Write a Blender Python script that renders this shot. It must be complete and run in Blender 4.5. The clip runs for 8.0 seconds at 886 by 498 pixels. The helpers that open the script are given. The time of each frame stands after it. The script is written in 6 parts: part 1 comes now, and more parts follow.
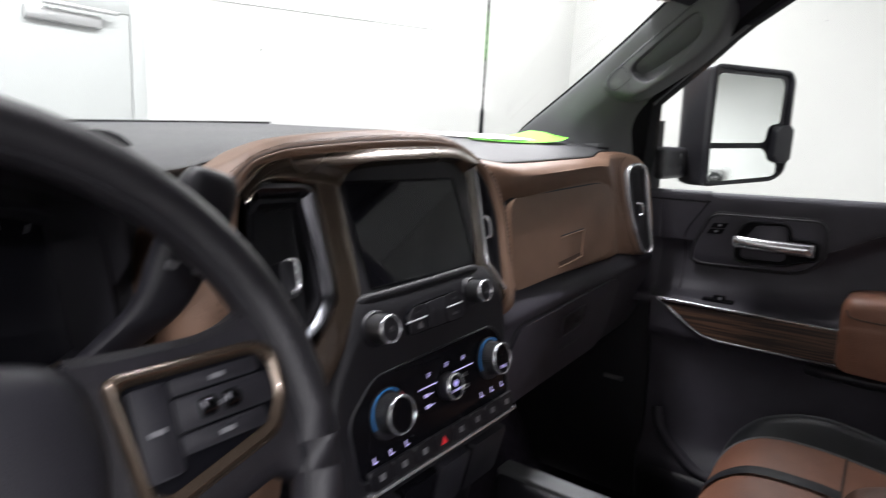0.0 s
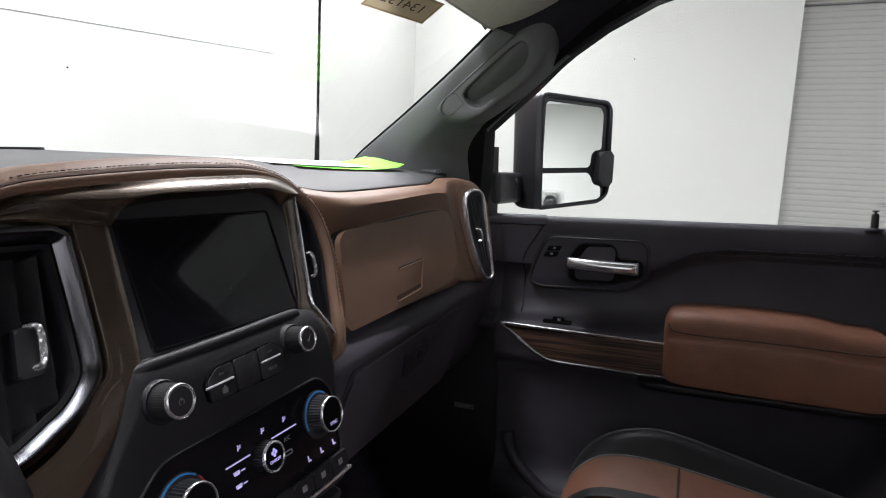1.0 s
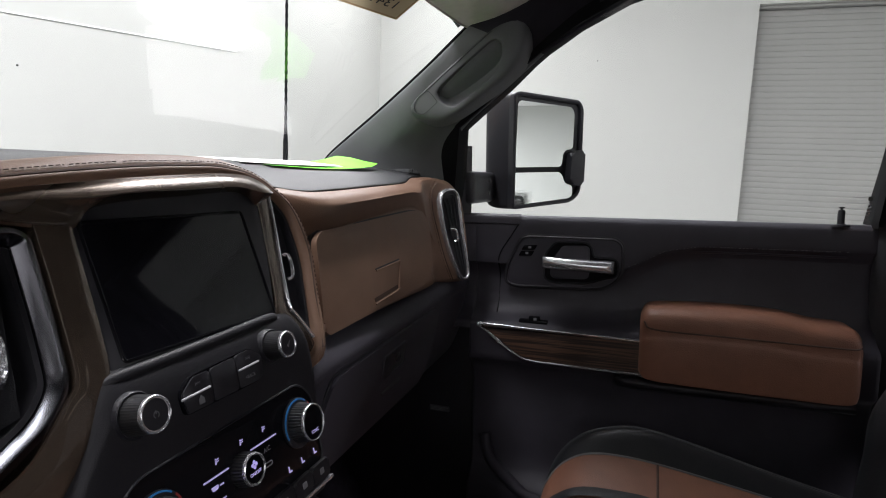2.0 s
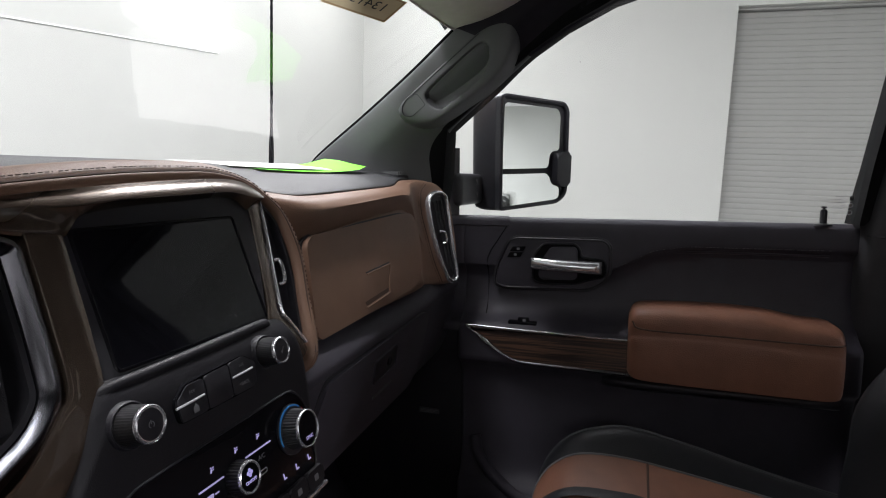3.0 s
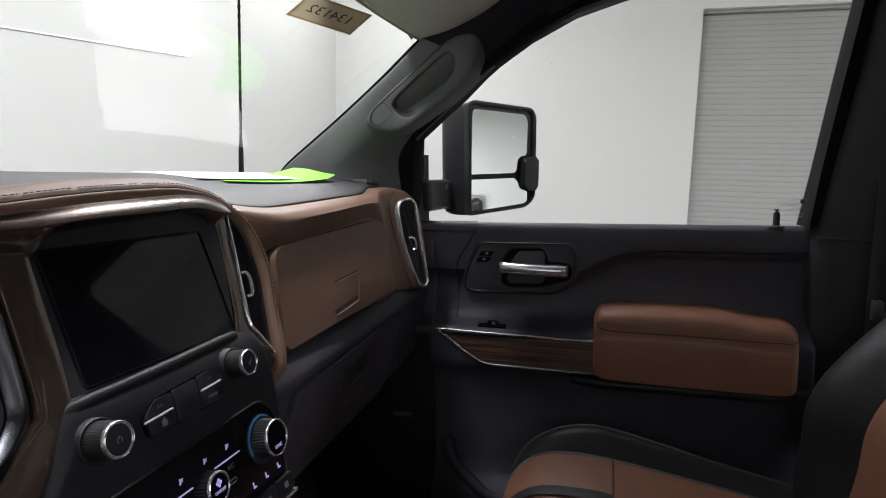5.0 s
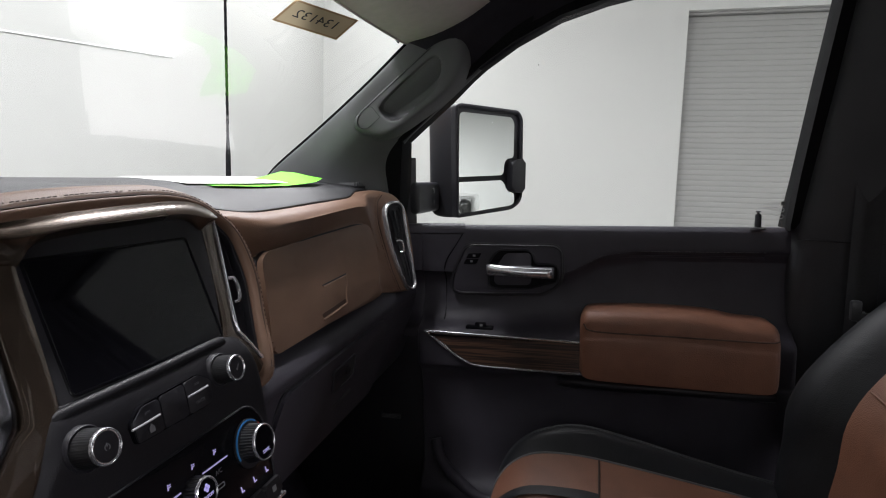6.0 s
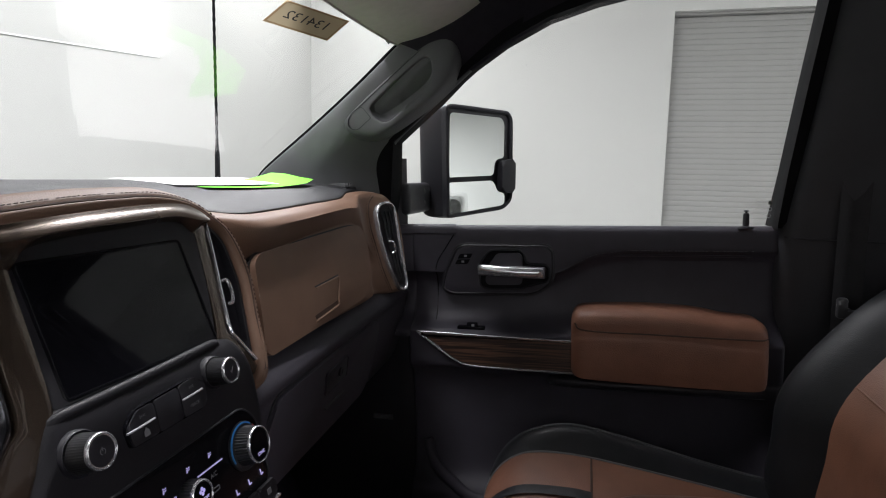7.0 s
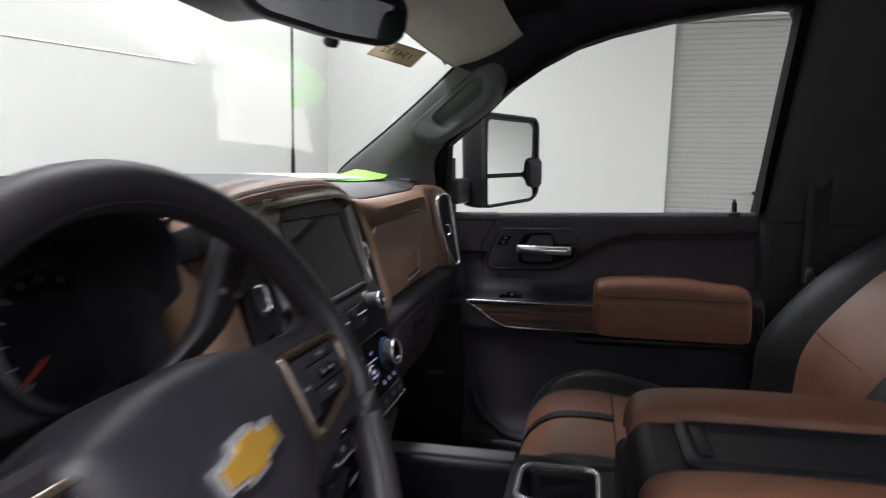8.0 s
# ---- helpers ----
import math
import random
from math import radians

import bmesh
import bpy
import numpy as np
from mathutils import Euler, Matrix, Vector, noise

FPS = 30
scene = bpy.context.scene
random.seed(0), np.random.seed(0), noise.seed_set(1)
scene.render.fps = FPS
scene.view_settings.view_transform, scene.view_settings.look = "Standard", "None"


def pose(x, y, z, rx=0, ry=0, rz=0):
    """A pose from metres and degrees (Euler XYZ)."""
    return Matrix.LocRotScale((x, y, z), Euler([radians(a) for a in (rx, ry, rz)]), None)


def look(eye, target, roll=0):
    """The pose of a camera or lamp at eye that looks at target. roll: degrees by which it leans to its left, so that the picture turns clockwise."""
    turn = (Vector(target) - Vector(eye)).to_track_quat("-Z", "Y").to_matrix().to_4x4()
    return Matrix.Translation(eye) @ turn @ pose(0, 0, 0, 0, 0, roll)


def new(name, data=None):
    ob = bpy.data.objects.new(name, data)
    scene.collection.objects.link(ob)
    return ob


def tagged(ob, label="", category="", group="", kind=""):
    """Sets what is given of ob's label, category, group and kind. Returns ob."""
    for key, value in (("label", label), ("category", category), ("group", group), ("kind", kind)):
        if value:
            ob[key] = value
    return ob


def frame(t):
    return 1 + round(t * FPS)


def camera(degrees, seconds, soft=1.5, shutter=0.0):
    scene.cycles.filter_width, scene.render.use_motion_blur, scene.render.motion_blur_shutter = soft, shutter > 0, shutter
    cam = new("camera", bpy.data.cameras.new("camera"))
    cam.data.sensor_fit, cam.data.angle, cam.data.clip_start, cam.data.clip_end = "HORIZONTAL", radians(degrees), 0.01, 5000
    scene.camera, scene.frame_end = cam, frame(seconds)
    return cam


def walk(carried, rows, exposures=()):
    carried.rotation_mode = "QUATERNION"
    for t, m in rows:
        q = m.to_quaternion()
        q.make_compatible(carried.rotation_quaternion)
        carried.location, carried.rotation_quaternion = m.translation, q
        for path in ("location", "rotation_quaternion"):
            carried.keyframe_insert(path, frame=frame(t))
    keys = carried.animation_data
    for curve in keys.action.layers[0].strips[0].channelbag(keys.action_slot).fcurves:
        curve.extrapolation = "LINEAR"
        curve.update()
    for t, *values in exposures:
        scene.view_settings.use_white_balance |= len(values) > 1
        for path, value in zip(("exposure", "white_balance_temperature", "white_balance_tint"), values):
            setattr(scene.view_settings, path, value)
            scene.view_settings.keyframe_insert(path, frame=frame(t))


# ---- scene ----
# ---------- camera and its walk (the rows are in the truck's own axes) ----------
cam = camera(73.8, 8.0, soft=1.05, shutter=0.35)
RAKE = pose(0, 0, 0, -2.1, 0, 0)          # the truck stands slightly nose-down on the level floor
PATH = [
    (0, (-0.4800, -0.3640, 1.5650), (1.0930, 0.8250, 1.2330), 1.5),
    (0.1, (-0.4600, -0.3710, 1.5760), (1.1530, 0.7660, 1.2570), 1.1),
    (0.2, (-0.4450, -0.3740, 1.5790), (1.2130, 0.7030, 1.2770), 1.1),
    (0.3, (-0.4320, -0.3710, 1.5780), (1.2670, 0.6450, 1.2920), 1.0),
    (0.5, (-0.4150, -0.3630, 1.5690), (1.3480, 0.5460, 1.3170), 1.0),
    (1, (-0.4030, -0.3550, 1.5680), (1.4250, 0.4210, 1.3310), 0.8),
    (1.5, (-0.3980, -0.3460, 1.5660), (1.4580, 0.3620, 1.3330), 0.6),
    (2, (-0.3940, -0.3320, 1.5640), (1.4760, 0.3370, 1.3330), 0.5),
    (3.5, (-0.4000, -0.3230, 1.5680), (1.4950, 0.2750, 1.3410), 0.0),
    (4, (-0.4040, -0.3230, 1.5690), (1.4970, 0.2540, 1.3420), -0.1),
    (4.5, (-0.4070, -0.3330, 1.5750), (1.5000, 0.2270, 1.3480), -0.3),
    (6, (-0.4170, -0.3480, 1.5860), (1.5040, 0.1600, 1.3590), -0.6),
    (6.5, (-0.4160, -0.3490, 1.5880), (1.5100, 0.1410, 1.3620), -0.7),
    (7, (-0.4200, -0.3430, 1.5870), (1.5100, 0.1280, 1.3600), -0.8),
    (7.5, (-0.4960, -0.3390, 1.5890), (1.4380, 0.1160, 1.3580), -0.9),
    (7.6, (-0.5280, -0.3350, 1.5940), (1.4080, 0.1080, 1.3560), -0.6),
    (7.7, (-0.5660, -0.3320, 1.5930), (1.3700, 0.1100, 1.3570), -0.7),
    (7.8, (-0.6110, -0.3170, 1.5870), (1.3290, 0.1130, 1.3580), -0.8),
    (8, (-0.7260, -0.2990, 1.5780), (1.2030, 0.1750, 1.3490), -0.8),
]
EXPO = [(0.0, 0.29), (0.5, 0.23), (1.0, 0.06), (1.5, -0.13), (2.0, -0.22), (3.5, -0.26), (7.0, -0.28), (8.0, -0.2)]
walk(cam, [(t, RAKE @ look(eye, target, roll)) for t, eye, target, roll in PATH], exposures=EXPO)

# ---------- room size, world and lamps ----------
# LX and BY are set to suit the added lamps and their bounce
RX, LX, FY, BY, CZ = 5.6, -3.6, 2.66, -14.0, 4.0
world = bpy.data.worlds.new("world")
scene.world = world
world.use_nodes = True
world.node_tree.nodes["Background"].inputs[0].default_value = (0.9, 0.95, 1.0, 1)
world.node_tree.nodes["Background"].inputs[1].default_value = 0.05


def area_lamp(name, x, y, z, sx, sy, watts, colour, target):
    data = bpy.data.lights.new(name, "AREA")
    data.shape, data.size, data.size_y, data.energy, data.color = "RECTANGLE", sx, sy, watts, colour
    ob = new(name, data)
    ob.matrix_world = look((x, y, z), target)
    return ob


# unseen ceiling lamps, added and placed to light the cab and walls
ADDED_LAMPS = [(4.4, 1.75), (2.4, 0.75), (0.9, 0.75), (-0.6, 0.75), (2.6, -5.0), (-2.4, -0.4), (-2.6, -5.0), (-0.8, -10.4)]
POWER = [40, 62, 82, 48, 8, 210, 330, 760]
for (lx, ly), watts in zip(ADDED_LAMPS, POWER):
    area_lamp("added_ceiling_lamp", lx, ly, CZ - 0.16, 1.2, 0.4, watts, (1.0, 0.985, 1.045), (lx, ly, 0))

area_lamp("uplighter_lamp", 3.08, FY - 0.022, 2.372, 3.8, 0.02, 34, (1.0, 0.985, 1.02), (3.08 - 0.088, FY - 0.0, 3.4))

# ---------- materials ----------
def material(name, colour, rough=0.5, metal=0.0, spread=0.12, scale=40.0, bump=0.0, bump_scale=300.0, coat=0.0, spec=0.5,
             rough_spread=0.08, emit=0.0, kind="noise", wrinkle=0.0):
    m = bpy.data.materials.new(name)
    m.use_nodes = True
    t = m.node_tree
    n, l = t.nodes, t.links
    p = n["Principled BSDF"]
    co = n.new("ShaderNodeTexCoord")
    big = n.new("ShaderNodeTexNoise")
    big.inputs["Scale"].default_value, big.inputs["Detail"].default_value = scale * 0.12, 4
    fine = n.new("ShaderNodeTexNoise")
    fine.inputs["Scale"].default_value, fine.inputs["Detail"].default_value = scale, 3
    l.new(co.outputs["Object"], big.inputs["Vector"])
    l.new(co.outputs["Object"], fine.inputs["Vector"])
    add = n.new("ShaderNodeMath")
    add.operation = "ADD"
    l.new(big.outputs["Fac"], add.inputs[0])
    l.new(fine.outputs["Fac"], add.inputs[1])
    ramp = n.new("ShaderNodeMapRange")
    ramp.inputs[1].default_value, ramp.inputs[2].default_value = 0.6, 1.4
    ramp.inputs[3].default_value, ramp.inputs[4].default_value = 1 - spread, 1 + spread
    l.new(add.outputs[0], ramp.inputs[0])
    mul = n.new("ShaderNodeVectorMath")
    mul.operation = "SCALE"
    mul.inputs[0].default_value = colour
    l.new(ramp.outputs[0], mul.inputs["Scale"])
    l.new(mul.outputs[0], p.inputs["Base Color"])
    rr = n.new("ShaderNodeMapRange")
    rr.inputs[1].default_value, rr.inputs[2].default_value = 0.3, 0.7
    rr.inputs[3].default_value, rr.inputs[4].default_value = max(0, rough - rough_spread), min(1, rough + rough_spread)
    l.new(big.outputs["Fac"], rr.inputs[0])
    l.new(rr.outputs[0], p.inputs["Roughness"])
    p.inputs["Metallic"].default_value = metal
    p.inputs["Specular IOR Level"].default_value = spec
    if coat:
        p.inputs["Coat Weight"].default_value, p.inputs["Coat Roughness"].default_value = coat, 0.04
    if bump:
        if kind == "cells":
            tex = n.new("ShaderNodeTexVoronoi")
            tex.inputs["Scale"].default_value = bump_scale
            out = tex.outputs["Distance"]
        else:
            tex = n.new("ShaderNodeTexNoise")
            tex.inputs["Scale"].default_value, tex.inputs["Detail"].default_value = bump_scale, 4
            out = tex.outputs["Fac"]
        l.new(co.outputs["Object"], tex.inputs["Vector"])
        b = n.new("ShaderNodeBump")
        b.inputs["Strength"].default_value, b.inputs["Distance"].default_value = bump, 0.001
        l.new(out, b.inputs["Height"])
        l.new(b.outputs[0], p.inputs["Normal"])
        if wrinkle:
            folds, soft = n.new("ShaderNodeTexNoise"), n.new("ShaderNodeBump")
            folds.inputs["Scale"].default_value, folds.inputs["Detail"].default_value, folds.inputs["Distortion"].default_value = wrinkle, 3, 1.2
            soft.inputs["Strength"].default_value, soft.inputs["Distance"].default_value = 0.3, 0.008
            l.new(co.outputs["Object"], folds.inputs["Vector"])
            l.new(folds.outputs["Fac"], soft.inputs["Height"])
            l.new(soft.outputs[0], b.inputs["Normal"])
    if emit:
        p.inputs["Emission Color"].default_value, p.inputs["Emission Strength"].default_value = (*colour, 1), emit
    return m


LEATHER = material("brown_leather", (0.166, 0.098, 0.066), 0.5, spec=0.38, spread=0.10, scale=30, bump=0.2, bump_scale=650, kind="cells")
SEAT_BROWN = material("seat_brown_leather", (0.19, 0.083, 0.050), 0.52, wrinkle=7, spread=0.16, scale=25, bump=0.4, bump_scale=520, kind="cells")
BLACK_LEATHER = material("black_leather", (0.0120, 0.0128, 0.0152), 0.56, spec=0.30, wrinkle=8, spread=0.25, scale=25, bump=0.2, bump_scale=520, kind="cells")
WHEEL_LEATHER = material("wheel_leather", (0.0165, 0.0155, 0.0190), 0.46, spec=0.4, spread=0.2, scale=25, bump=0.15, bump_scale=700, kind="cells")
BLACK = material("black_soft_plastic", (0.0095, 0.0090, 0.0115), 0.5, spec=0.26, spread=0.2, scale=20, bump=0.15, bump_scale=1100, kind="cells")
DOOR_VINYL = material("black_door_vinyl", (0.033, 0.0303, 0.0395), 0.58, spec=0.34, spread=0.2, scale=20, bump=0.15, bump_scale=1100, kind="cells")
PAD = material("dash_top_plastic", (0.026, 0.027, 0.029), 0.5, spread=0.2, scale=20, bump=0.4, bump_scale=900, kind="cells")
HARD = material("black_hard_plastic", (0.0150, 0.0145, 0.0185), 0.45, spec=0.34, spread=0.2, scale=20, bump=0.3, bump_scale=1200)
PILLAR = material("pillar_trim_plastic", (0.082, 0.085, 0.088), 0.62, spread=0.12, scale=15, bump=0.4, bump_scale=900, kind="cells")
PILLAR_DARK = material("dark_pillar_plastic", (0.034, 0.034, 0.038), 0.55, spread=0.15, scale=18, bump=0.3, bump_scale=1000, kind="cells", spec=0.4)
TRIMGREY = material("dark_trim_plastic", (0.056, 0.057, 0.061), 0.42, spread=0.1, scale=20)
DARK = material("recess_black", (0.013, 0.0128, 0.0165), 0.6, spread=0.2, scale=20)
GLOSS = material("gloss_black", (0.005, 0.005, 0.0065), 0.2, spread=0.1, scale=10, rough_spread=0.03, spec=0.12)
SCREEN = material("screen_glass", (0.006, 0.006, 0.008), 0.05, spread=0.1, scale=10, rough_spread=0.02, spec=0.20)
BRONZE = material("bronze_trim", (0.098, 0.072, 0.054), 0.27, metal=0.68, spread=0.08, scale=12, coat=0.8, rough_spread=0.03)
CHROME = material("satin_chrome", (0.74, 0.74, 0.77), 0.22, metal=0.78, spread=0.06, scale=30, rough_spread=0.05)
SATIN = material("satin_grey_metal", (0.092, 0.092, 0.103), 0.22, metal=1.0, spread=0.08, scale=30, rough_spread=0.06)
# chrome lines, their bright reflection put into a pale, mostly matte colour
CHROME_GLINT = material("chrome_glint", (0.60, 0.60, 0.63), 0.3, metal=0.25, spread=0.04, scale=40)
KNURL_DARK = material("black_chrome", (0.10, 0.10, 0.105), 0.34, metal=0.9, spread=0.1, scale=60)
KNURL = material("dark_chrome", (0.22, 0.22, 0.23), 0.28, metal=1.0, spread=0.1, scale=60)
HEADLINER = material("grey_cloth", (0.52, 0.475, 0.46), 0.95, spread=0.08, scale=60, bump=0.5, bump_scale=1500, spec=0.1)
BLACK_CLOTH = material("black_headliner", (0.021, 0.019, 0.0245), 0.95, spread=0.15, scale=60, bump=0.5, bump_scale=1500, spec=0.1)
CARPET = material("black_carpet", (0.021, 0.018, 0.0245), 1.0, spread=0.5, scale=400, bump=1.0, bump_scale=900, spec=0.05)
RUBBER = material("black_rubber", (0.005, 0.005, 0.0058), 0.8, spec=0.08, spread=0.2, scale=30)
STITCH = material("brown_thread", (0.060, 0.033, 0.023), 0.8, spread=0.1, scale=100)
STITCH_DARK = material("grey_thread", (0.13, 0.13, 0.135), 0.8, spread=0.1, scale=100)
WALL = material("white_wall_paint", (0.50, 0.50, 0.482), 0.6, spread=0.025, scale=6, spec=0.2)
CEIL = material("white_ceiling", (0.84, 0.84, 0.83), 0.8, spread=0.03, scale=8)
FLOOR = material("grey_floor_paint", (0.44, 0.44, 0.44), 0.35, spread=0.15, scale=12, bump=0.2, bump_scale=40)
SHUTTER = material("grey_shutter_paint", (0.285, 0.282, 0.272), 0.5, spread=0.04, scale=8)
DOORPAINT = material("pale_door_paint", (0.325, 0.335, 0.326), 0.45, spread=0.02, scale=8)
STEEL = material("closer_aluminium", (0.5, 0.5, 0.5), 0.4, metal=0.8, spread=0.05, scale=30)
PAINT = material("black_car_paint", (0.012, 0.012, 0.013), 0.12, spread=0.05, scale=10, coat=1.0, rough_spread=0.02)
PAPER = material("white_paper", (0.82, 0.82, 0.80), 0.8, spread=0.03, scale=20)
GREEN = material("bright_green_paper", (0.15, 0.70, 0.02), 0.7, spread=0.05, scale=20)
TAN = material("tan_card", (0.56, 0.47, 0.30), 0.8, spread=0.06, scale=30)
TAN_EDGE = material("brown_card_edge", (0.40, 0.28, 0.15), 0.8, spread=0.06, scale=30)
INK = material("dark_ink", (0.05, 0.05, 0.045), 0.7, spread=0.1, scale=50)
PRINT = material("grey_print", (0.26, 0.26, 0.27), 0.6, spread=0.05, scale=50)
ICON = material("lit_icon", (0.62, 0.55, 1.0), 0.5, emit=0.36, spread=0.0)
ICON_DIM = material("printed_icon", (0.16, 0.16, 0.17), 0.5, spread=0.0)
RED = material("red_icon", (0.7, 0.03, 0.04), 0.4, emit=0.12, spread=0.0)
BLUE = material("blue_ring", (0.02, 0.14, 0.36), 0.35, emit=0.12, spread=0.05)
NEEDLE = material("red_needle", (0.22, 0.02, 0.02), 0.5, spread=0.0)
RED_RING = material("red_ring", (0.28, 0.03, 0.03), 0.4, spread=0.05)
GOLD = material("gold_badge", (0.62, 0.36, 0.06), 0.3, metal=0.6, spread=0.08, scale=60)
LIGHT_PANEL = material("added_lamp_diffuser", (1.0, 0.985, 0.96), 0.5, emit=9.0, spread=0.0)
MIRROR = material("mirror_silver", (0.64, 0.66, 0.65), 0.015, metal=1.0, spread=0.0, rough_spread=0.005)
BELT = material("seat_belt_webbing", (0.020, 0.020, 0.022), 0.8, spread=0.3, scale=300, bump=0.6, bump_scale=1400)


def wood_material():
    m = bpy.data.materials.new("dark_wood_veneer")
    m.use_nodes = True
    n, l = m.node_tree.nodes, m.node_tree.links
    p = n["Principled BSDF"]
    co = n.new("ShaderNodeTexCoord")
    mp = n.new("ShaderNodeMapping")
    mp.inputs["Scale"].default_value = (20, 7, 330)
    mp.inputs["Rotation"].default_value = (radians(-8), 0, 0)
    nz = n.new("ShaderNodeTexNoise")
    nz.inputs["Scale"].default_value, nz.inputs["Detail"].default_value, nz.inputs["Distortion"].default_value = 1.0, 6, 0.6
    ramp = n.new("ShaderNodeValToRGB")
    ramp.color_ramp.elements[0].position, ramp.color_ramp.elements[0].color = 0.43, (0.013, 0.007, 0.005, 1)
    ramp.color_ramp.elements[1].position, ramp.color_ramp.elements[1].color = 0.60, (0.105, 0.056, 0.036, 1)
    l.new(co.outputs["Object"], mp.inputs["Vector"])
    l.new(mp.outputs[0], nz.inputs["Vector"])
    l.new(nz.outputs["Fac"], ramp.inputs[0])
    l.new(ramp.outputs[0], p.inputs["Base Color"])
    b = n.new("ShaderNodeBump")
    b.inputs["Strength"].default_value, b.inputs["Distance"].default_value = 0.25, 0.0006
    l.new(nz.outputs["Fac"], b.inputs["Height"])
    l.new(b.outputs[0], p.inputs["Normal"])
    p.inputs["Roughness"].default_value = 0.42
    p.inputs["Coat Weight"].default_value, p.inputs["Coat Roughness"].default_value = 0.6, 0.15
    return m


WOOD = wood_material()


def glass_material(name, tint, gain):
    """A clear pane: sees straight through, with a mirror gloss that grows at a glancing view."""
    m = bpy.data.materials.new(name)
    m.use_nodes = True
    n, l = m.node_tree.nodes, m.node_tree.links
    n.remove(n["Principled BSDF"])
    clear, gloss = n.new("ShaderNodeBsdfTransparent"), n.new("ShaderNodeBsdfGlossy")
    clear.inputs[0].default_value = (*tint, 1)
    gloss.inputs["Roughness"].default_value = 0.0
    fr, mx, k = n.new("ShaderNodeFresnel"), n.new("ShaderNodeMixShader"), n.new("ShaderNodeMath")
    fr.inputs[0].default_value = 1.45
    k.operation, k.use_clamp = "MULTIPLY", True
    k.inputs[1].default_value = gain
    l.new(fr.outputs[0], k.inputs[0])
    l.new(k.outputs[0], mx.inputs[0])
    l.new(clear.outputs[0], mx.inputs[1])
    l.new(gloss.outputs[0], mx.inputs[2])
    l.new(mx.outputs[0], n["Material Output"].inputs[0])
    return m


GLASS = glass_material("window_glass", (0.93, 0.96, 0.945), 1.0)
SCREEN_GLASS = glass_material("windscreen_glass", (0.93, 0.96, 0.945), 1.15)
CLEAR = glass_material("window_glass_outside", (1.0, 1.0, 1.0), 0.0)
TINTED = glass_material("tinted_rear_glass", (0.45, 0.45, 0.47), 1.0)

# ---------- building helpers ----------
BASES = {}


def thing(name, label, category, base=(0, 0, 0), group="", kind="", truck=True):
    ob = new(name)
    ob.empty_display_size = 0.05
    BASES[ob.name] = Vector(base)
    ob.matrix_world = (RAKE if truck else Matrix()) @ Matrix.Translation(base)
    return tagged(ob, label, category, group, kind)


def root_base(parent):
    while parent.parent:
        parent = parent.parent
    return BASES.get(parent.name, Vector((0, 0, 0)))


def finish(bm, crease=38):
    bmesh.ops.remove_doubles(bm, verts=bm.verts, dist=0.00002)
    if crease:
        bmesh.ops.recalc_face_normals(bm, faces=bm.faces)
    for e in bm.edges:
        e.smooth = not (len(e.link_faces) == 2 and e.calc_face_angle(0) > radians(crease))
    for f in bm.faces:
        f.smooth = True


def mesh_of(name, bm, mat, crease=38):
    finish(bm, crease)
    me = bpy.data.meshes.new(name)
    bm.to_mesh(me)
    bm.free()
    for m in (mat if isinstance(mat, (list, tuple)) else [mat]):
        me.materials.append(m)
    return me


def part(name, bm, mat, parent, label="", crease=38):
    bmesh.ops.translate(bm, verts=bm.verts, vec=-root_base(parent))
    ob = new(name, mesh_of(name, bm, mat, crease))
    ob.parent = parent
    return tagged(ob, label)


def single(name, bm, mat, label, category="", base=(0, 0, 0), group="", kind="", truck=True, crease=38):
    """A thing that is one mesh."""
    bmesh.ops.translate(bm, verts=bm.verts, vec=-Vector(base))
    ob = new(name, mesh_of(name, bm, mat, crease))
    ob.matrix_world = (RAKE if truck else Matrix()) @ Matrix.Translation(base)
    BASES[ob.name] = Vector(base)
    return tagged(ob, label, category, group, kind)


def merge(*bms):
    out = bms[0]
    for b in bms[1:]:
        me = bpy.data.meshes.new("tmp")
        b.to_mesh(me)
        out.from_mesh(me)
        bpy.data.meshes.remove(me)
        b.free()
    return out


def rounded(points, r, n=5):
    """A polygon with its corners rounded; r is one radius or one for each corner."""
    pts = [Vector((*p, 0))[:2] for p in points]
    pts = [Vector(p) for p in pts]
    out = []
    for i, p in enumerate(pts):
        a, b = pts[i - 1], pts[(i + 1) % len(pts)]
        rad = r[i] if isinstance(r, (list, tuple)) else r
        da, db = (a - p), (b - p)
        k = min(rad, da.length * 0.48, db.length * 0.48)
        if k < 1e-5:
            out.append(p)
            continue
        s, e = p + da.normalized() * k, p + db.normalized() * k
        for j in range(n + 1):
            t = j / n
            out.append(s * (1 - t) ** 2 + p * 2 * t * (1 - t) + e * t * t)
    return out


def rect(x0, y0, x1, y1, r=0.0, n=5):
    return rounded([(x0, y0), (x1, y0), (x1, y1), (x0, y1)], r, n)


def resample(outline, n):
    """The outline as n points evenly spaced along it."""
    m = len(outline)
    seg = [(outline[(i + 1) % m] - outline[i]).length for i in range(m)]
    total, out, i, at = sum(seg), [], 0, 0.0
    for k in range(n):
        want = total * k / n
        while at + seg[i] < want:
            at += seg[i]
            i += 1
        f = (want - at) / max(seg[i], 1e-9)
        out.append(outline[i].lerp(outline[(i + 1) % m], f))
    return out


